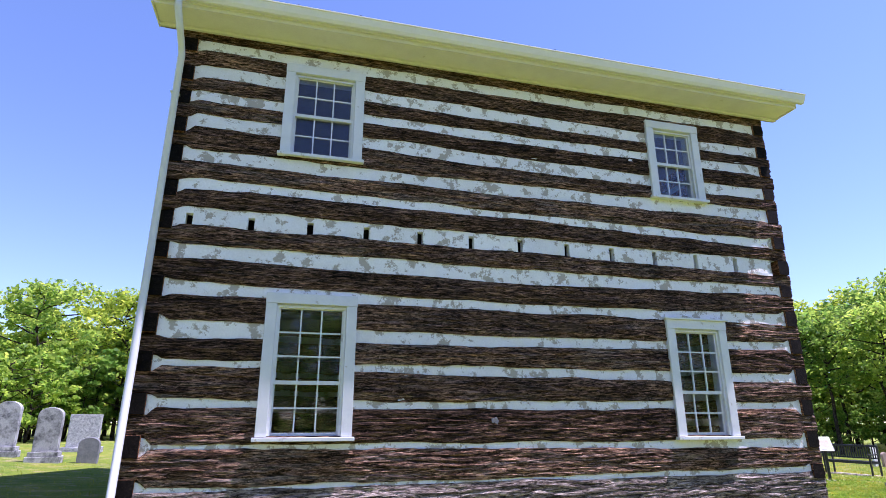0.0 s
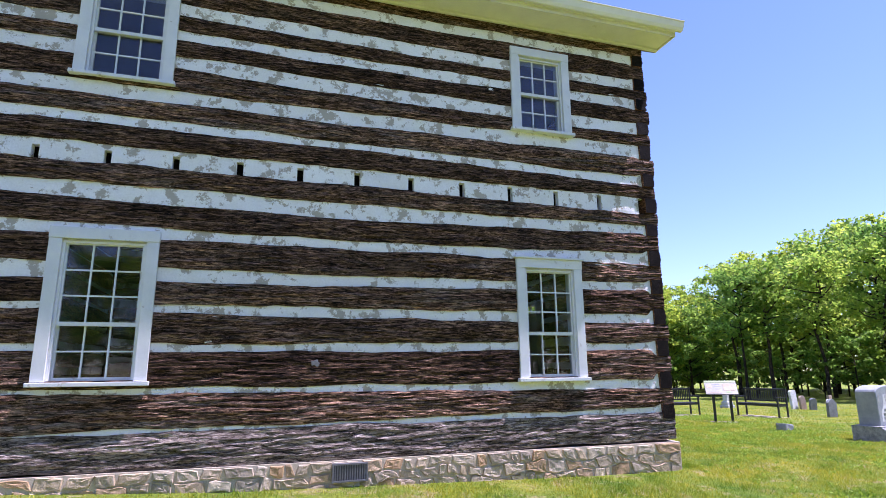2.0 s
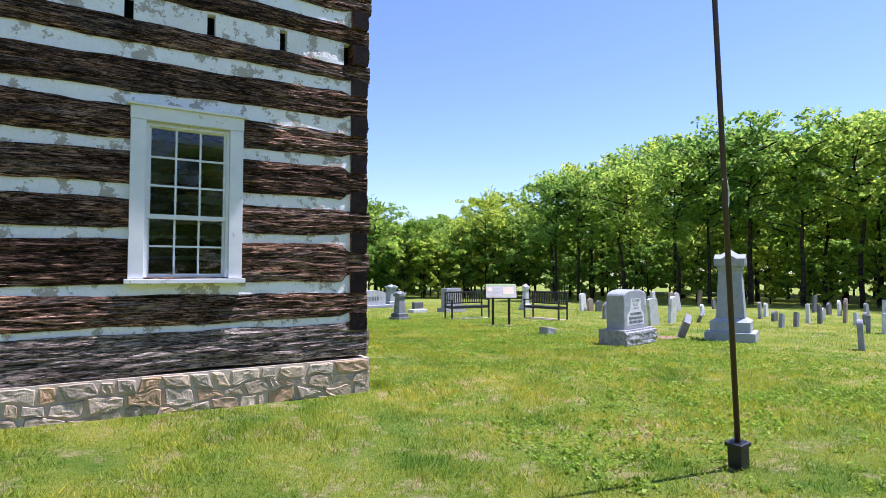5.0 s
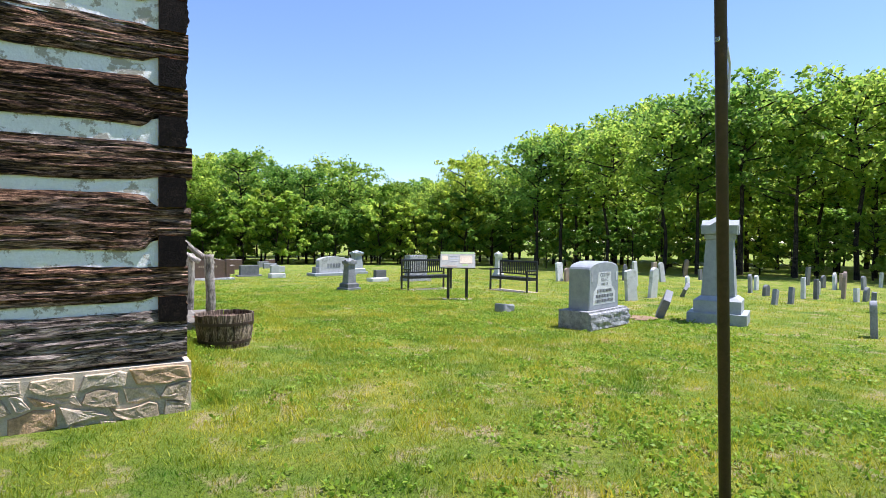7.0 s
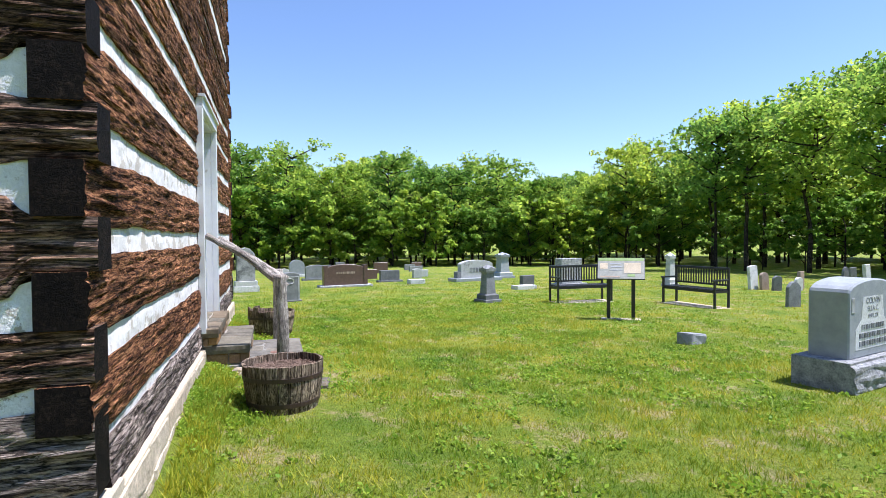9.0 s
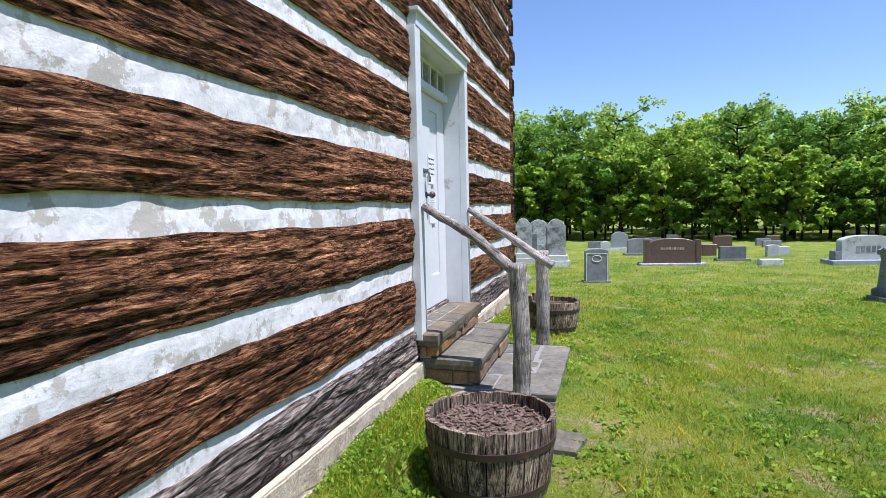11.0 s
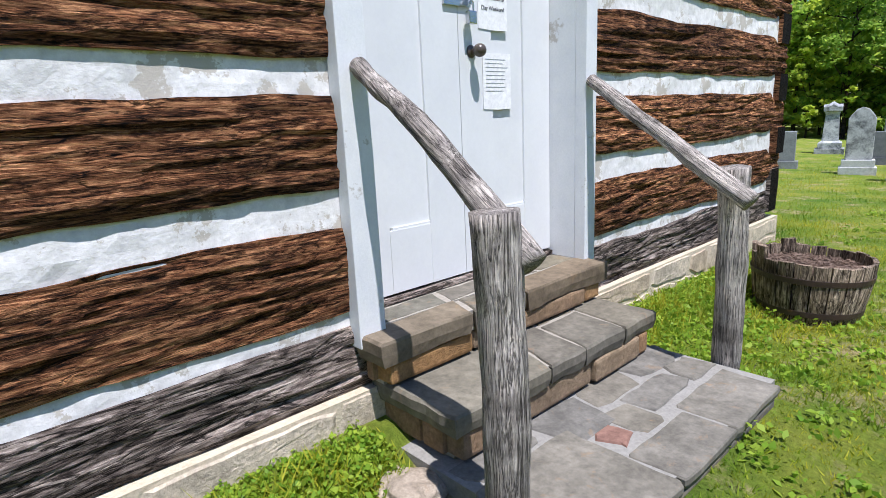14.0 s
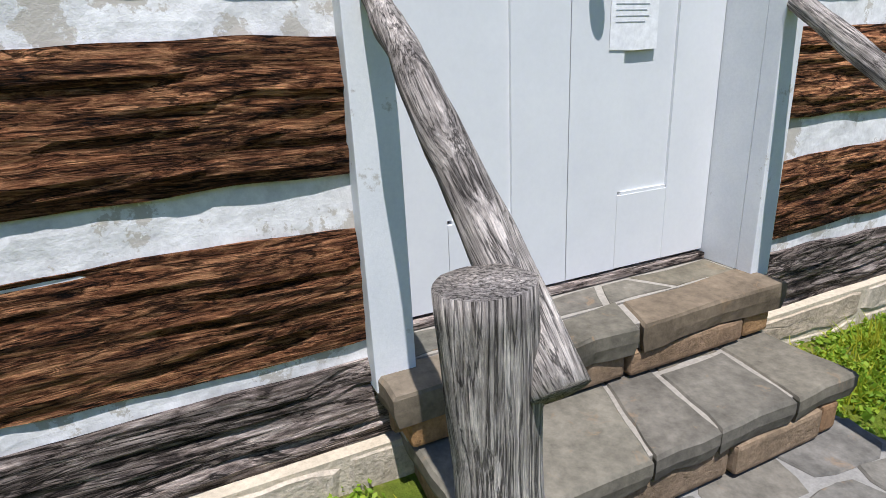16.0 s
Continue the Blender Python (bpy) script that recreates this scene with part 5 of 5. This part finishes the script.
rock = root("field_stone", pose(6.49, 4.14, ground_z(6.49, 4.14), 0, 6, 20), "small grey stone lying in the grass", "stone")
bm = boxes((-0.19, 0.19, -0.13, 0.13, -0.05, 0.15), bevel=0.03)
for v in bm.verts:
    v.co += Vector((nz(*(v.co * 5)), nz(*(v.co * 6 + Vector((3, 1, 2)))), nz(*(v.co * 5 + Vector((9, 2, 4)))))) * 0.03
part("stone", bm, SLATE, rock)
step_rock = root("field_stone", pose(1.02, 3.1, ground_z(1.02, 3.1)), "flat tan stone in the grass by the barrel", "stone")
part("stone", slab_piece([Vector((-0.2, -0.14)), Vector((0.18, -0.16)), Vector((0.24, 0.1)), Vector((-0.05, 0.17))], -0.05, 0.05, 0.005, 0.02), FLAG, step_rock)


# ---- woods ----
def leaf_cloud(centres, per, size, rng):
    """Small folded leaves in clumps, as one mesh."""
    c = np.repeat(np.asarray(centres), per, axis=0)
    n = len(c)
    d = rng.normal(size=(n, 3))
    d /= np.linalg.norm(d, axis=1)[:, None]
    pos = c[:, :3] + d * (c[:, 3:4] * rng.random((n, 1)) ** 0.45) * np.array([1, 1, 0.6])
    a = rng.normal(size=(n, 3)) * 0.8 + np.array([0, 0, 0.75])
    a /= np.linalg.norm(a, axis=1)[:, None]
    t = np.cross(a, rng.normal(size=(n, 3)))
    t /= np.linalg.norm(t, axis=1)[:, None] + 1e-9
    u = np.cross(a, t)
    s = size * rng.uniform(0.6, 1.35, (n, 1))
    verts = np.stack([pos - t * s, pos - u * s * 0.6 + a * s * 0.18, pos + t * s, pos + u * s * 0.6 + a * s * 0.18], axis=1).reshape(-1, 3)
    me = bpy.data.meshes.new("leaves")
    me.vertices.add(n * 4)
    me.vertices.foreach_set("co", verts.ravel())
    me.loops.add(n * 4)
    me.loops.foreach_set("vertex_index", np.arange(n * 4))
    me.polygons.add(n)
    me.polygons.foreach_set("loop_start", np.arange(0, n * 4, 4))
    me.update()
    return me


def tree(seed, h, spread, bare, leaf, label, per=37, size=0.15, kind_="tree"):
    rng = np.random.default_rng(seed)
    t = root(kind_, pose(0, 0, 0), label, kind_, "woodland trees" if kind_ == "tree" else "understorey bushes")
    bm = bmesh.new()
    trunk_pts = [(0.25 * nz(seed, i * 0.3, 0) * i * 0.3, 0.25 * nz(seed, i * 0.3, 9) * i * 0.3, h * 0.86 * i / 10) for i in range(11)]
    shell = tube(trunk_pts, [0.15 * h / 12 * (1 - 0.085 * i) for i in range(11)], 8, 0.1, seed)
    me = bpy.data.meshes.new("trunk")
    shell.to_mesh(me)
    shell.free()
    bm.from_mesh(me)
    centres = []
    limbs = 25 if kind_ == "tree" else 18
    for i in range(limbs):
        f = bare + (0.98 - bare) * (i + rng.random()) / limbs
        k = min(9.99, f / 0.86 * 10)
        p = Vector(trunk_pts[min(10, int(k))]).lerp(Vector(trunk_pts[min(10, int(k) + 1)]), k % 1)
        a = i * 2.4 + rng.uniform(-0.5, 0.5)
        reach = spread * (0.4 + 0.8 * math.sin(math.pi * min(1, (f - bare) / (1 - bare) * 0.8 + 0.16))) * rng.uniform(0.45, 1.2)
        tip = p + Vector((math.cos(a) * reach, math.sin(a) * reach, reach * rng.uniform(0.25, 0.85) * (1.2 - 0.75 * f)))
        limb = tube(along(p, tip, 5, 0.4, seed + i), [0.07 * h / 12 * (1 - 0.17 * q) for q in range(6)], 5)
        limb.to_mesh(me)
        limb.free()
        bm.from_mesh(me)
        for q in (0.35, 0.55, 0.75, 0.9, 1.05):
            c = p.lerp(tip, q)
            sway = 0.33 * h / 12
            centres.append((c.x + rng.normal() * sway, c.y + rng.normal() * sway, c.z + rng.normal() * sway, rng.uniform(0.4, 0.95) * h / 12))
    part("trunk", bm, BARK, t, "grey-brown tapered trunk with limbs")
    lm = leaf_cloud(centres, per, size, rng)
    lm.materials.append(leaf)
    crown = new("crown", lm)
    crown.parent = t
    return t


MODELS = [tree(3, 12, 3.2, 0.22, LEAF, "broadleaf tree in fresh green spring leaf"), tree(8, 12, 2.7, 0.3, LEAF, "tall broadleaf tree in fresh spring leaf"), tree(15, 12, 3.6, 0.12, LEAF, "spreading bright green broadleaf tree"), tree(21, 12, 3.0, 0.15, LEAF_DARK, "dark green broadleaf tree"), tree(34, 12, 2.6, 0.4, LEAF, "slender woodland tree with a bare lower trunk", 31), tree(40, 12, 2.9, 0.42, LEAF_DARK, "dark woodland tree with a bare lower trunk", 31)]
BUSHES = [tree(50, 4, 1.7, 0.08, LEAF_DARK, "dark green understorey bush", 20, 0.122, "bush"), tree(55, 4, 1.8, 0.05, LEAF, "leafy green understorey bush", 20, 0.122, "bush")]
for o in MODELS + BUSHES:
    o.matrix_world = pose(0, 0, 0)
used = set()


def plant(model, x, y, h, base_h):
    m = pose(x, y, ground_z(x, y) - 0.05, 0, 0, rand(0, 360))
    k = h / base_h
    wide = k * rand(0.92, 1.15)
    if model.name not in used:
        used.add(model.name)
        model.scale = (wide, wide, k)
        model.matrix_basis = m @ Matrix.Diagonal((wide, wide, k, 1))
        return
    t = copy_thing(model, m)
    t.scale = (wide, wide, k)


AZ = [-180, -60, -20, -4, 5, 12, 19, 25, 30, 36, 41, 47, 54, 60, 65, 72, 95, 180]
EL = [13, 10.8, 10.2, 9.9, 8.8, 9.2, 8.7, 7.0, 7.5, 8.8, 10.2, 14.0, 15.8, 15.0, 15.2, 16.0, 15.5, 14]
ROWS = [(0, 1.0), (7, 0.98), (15, 0.9), (26, 0.8)]
for row, (back, tall) in enumerate(ROWS):
    az = -180 + row * 1.7
    while az < 180:
        # trees not ahead are unseen, added for what the windows reflect
        ahead = -32 < az < 84
        step = (3.4 if ahead and row == 0 and az < 40 else 4.3 if ahead else 7.0)
        if not ahead and row > 1:
            az += step
            continue
        a = az + rand(-1.2, 1.2)
        near = 34 if 40 < a < 100 else 42
        D = near + back + rand(-1.5, 1.5)
        el = np.interp(a, AZ, EL)
        h = (D * math.tan(radians(el)) + 1.45 + 0.02 * D) * tall * rand(0.8, 1.06)
        x, y = 0.6 + D * math.sin(radians(a)), -2.6 + D * math.cos(radians(a))
        dense = row == 1 or (row == 0 and rand(0, 1) < 0.25)
        if 40 < a < 90:
            model = random.choice(MODELS[4:] if row == 0 else [MODELS[1], MODELS[4], MODELS[5]] if row < 2 else MODELS[2:4])
        else:
            model = random.choice(MODELS[:4] if row == 0 else [MODELS[3], MODELS[0], MODELS[2]])
        plant(model, x, y, h, 12)
        az += step
# unseen bushes behind the viewpoint, added to darken the window reflections
az = 88
while az < 326:
    for back in (-0.5, 3.0):
        D = 34 + back + rand(-0.8, 0.8)
        plant(random.choice(BUSHES), 0.6 + D * math.sin(radians(az + back)), -2.6 + D * math.cos(radians(az + back)), rand(3.6, 5.4), 4)
    az += 6.5
az = -34
while az < 86:
    for back in (-1.2, 2.5, 10.0, 20.0, 30.0):
        a = az + rand(-1, 1)
        if (back < 0 and a > 36) or (back > 25 and a < 36):
            continue
        D = (34 if 40 < a < 100 else 42) + back + rand(-0.8, 0.8)
        plant(random.choice(BUSHES), 0.6 + D * math.sin(radians(a)), -2.6 + D * math.cos(radians(a)), rand(2.4, 4.4) + back * 0.16 + (1.8 if a < 40 else 0), 4)
    az += 2.3 if az < 36 else 2.9


# ---- grass ----
def blades(name, n, area, height, width, mat, label, rng, keep, fade=True):
    x = rng.uniform(area[0], area[1], n)
    y = rng.uniform(area[2], area[3], n)
    edge = np.minimum(np.minimum(x - area[0], area[1] - x), np.minimum(y - area[2], area[3] - y)) / (0.3 * min(area[1] - area[0], area[3] - area[2]))
    ok = keep(x, y) & (rng.random(n) < np.clip(edge, 0, 1) if fade else True)
    x, y = x[ok], y[ok]
    n = len(x)
    z = np.array([ground_z(a, c) for a, c in zip(x, y)])
    ang = rng.uniform(0, 2 * math.pi, n)
    patch = np.clip(np.array([0.85 + 0.8 * nz(a * 1.3, c * 1.3, 5) + 0.7 * nz(a * 5, c * 5, 9) for a, c in zip(x, y)]), 0.3, 1.8)
    h = rng.uniform(*height, n) * patch
    w = rng.uniform(*width, n)
    lean = rng.normal(0, 0.5, (n, 2)) * h[:, None]
    base = np.stack([x, y, z - 0.005], axis=1)
    side = np.stack([np.cos(ang) * w, np.sin(ang) * w, np.zeros(n)], axis=1)
    tip = base + np.stack([lean[:, 0], lean[:, 1], h], axis=1)
    verts = np.stack([base - side, base + side, tip], axis=1).reshape(-1, 3)
    me = bpy.data.meshes.new(name)
    me.vertices.add(n * 3)
    me.vertices.foreach_set("co", verts.ravel())
    me.loops.add(n * 3)
    me.loops.foreach_set("vertex_index", np.arange(n * 3))
    me.polygons.add(n)
    me.polygons.foreach_set("loop_start", np.arange(0, n * 3, 3))
    me.update()
    me.materials.append(mat)
    tagged(new(name, me), label, "grass", kind="stuff")


def open_lawn(x, y):
    house_in = (x > WEST - 0.05) & (x < 0.1) & (y > -0.1) & (y < DEPTH + 0.05)
    steps_in = (x > -0.1) & (x < 1.02) & (y > 3.6) & (y < 5.09)
    tubs = ((x - 0.78) ** 2 + (y - 2.5) ** 2 < 0.1) | ((x - 0.66) ** 2 + (y - 6.78) ** 2 < 0.1)
    return ~(house_in | steps_in | tubs)


grng2 = np.random.default_rng(4)
blades("grass", 330000, (-14, 24, -12, 26), (0.03, 0.07), (0.004, 0.008), BLADE, "short green mown grass blades", grng2, open_lawn)
blades("grass", 640000, (-8, 9, -7.5, 12), (0.02, 0.06), (0.003, 0.006), BLADE, "short green mown grass blades by the building", grng2, open_lawn)
blades("grass", 9000, (0.02, 0.34, 0.0, 8.1), (0.04, 0.1), (0.003, 0.007), BLADE, "longer grass along the foundation", grng2, open_lawn, False)
wr = np.random.default_rng(9)
cl = []
while len(cl) < 5200:
    x, y = wr.uniform(0.1, 9), wr.uniform(-6, 12)
    if len(cl) < 170:
        x, y = wr.uniform(0.12, 0.62), wr.choice([wr.uniform(2.0, 3.55), wr.uniform(5.15, 8.0)])
    elif nz(x * 0.55, y * 0.55, 21) + 0.6 * nz(x * 1.9, y * 1.9, 4) + 0.25 * wr.normal() < 0.12:
        continue
    if open_lawn(np.array([x]), np.array([y]))[0]:
        cl.append((x, y, ground_z(x, y) + 0.022, wr.uniform(0.035, 0.1)))
mat_ = []
while len(mat_) < 900:
    x, y = 0.05 + abs(wr.normal(0, 0.2)), wr.choice([wr.uniform(1.6, 3.56), wr.uniform(5.12, 8.0)])
    if x < 0.7 and open_lawn(np.array([max(x, 0.11)]), np.array([y]))[0]:
        mat_.append((x, y, ground_z(x, y) + 0.012, wr.uniform(0.03, 0.06)))
mm = leaf_cloud(mat_, 26, 0.011, wr)
mm.materials.append(WEED)
tagged(new("creeping_weeds", mm), "mat of small green creeping weeds along the foundation", "weeds", kind="stuff")
wm = leaf_cloud([(a, b, c - 0.01, d * 1.2) for a, b, c, d in cl], 15, 0.019, wr)
wm.materials.append(WEED)
tagged(new("weeds", wm), "broad-leaved green weeds and clover in the lawn", "weeds", kind="stuff")

# fieldstones lying in the grass, and a flattened one for a soil patch
def fieldstone(x, y, r, flat, mat, label, seed):
    bm = bmesh.new()
    bmesh.ops.create_icosphere(bm, subdivisions=3, radius=r)
    for v in bm.verts:
        n = v.co.normalized()
        v.co *= 1 + 0.28 * nz(n.x * 1.6 + seed, n.y * 1.6, n.z * 1.6) + 0.08 * nz(n.x * 5, n.y * 5 + seed, n.z * 5)
        v.co.z *= flat
    ob = make("fieldstone", bm, mat)
    ob.matrix_world = pose(x, y, ground_z(x, y) + 0.02, 0, 0, seed * 40)
    tagged(ob, label, "stone")


fieldstone(0.36, 3.53, 0.12, 0.5, RUBBLE, "rough tan fieldstone lying in the weeds by the steps", 2.0)
# flattened stone mesh stands in for a patch of bare soil
fieldstone(8.2, 2.15, 0.3, 0.08, RUST, "flat rust-brown patch level with the lawn", 5.0)
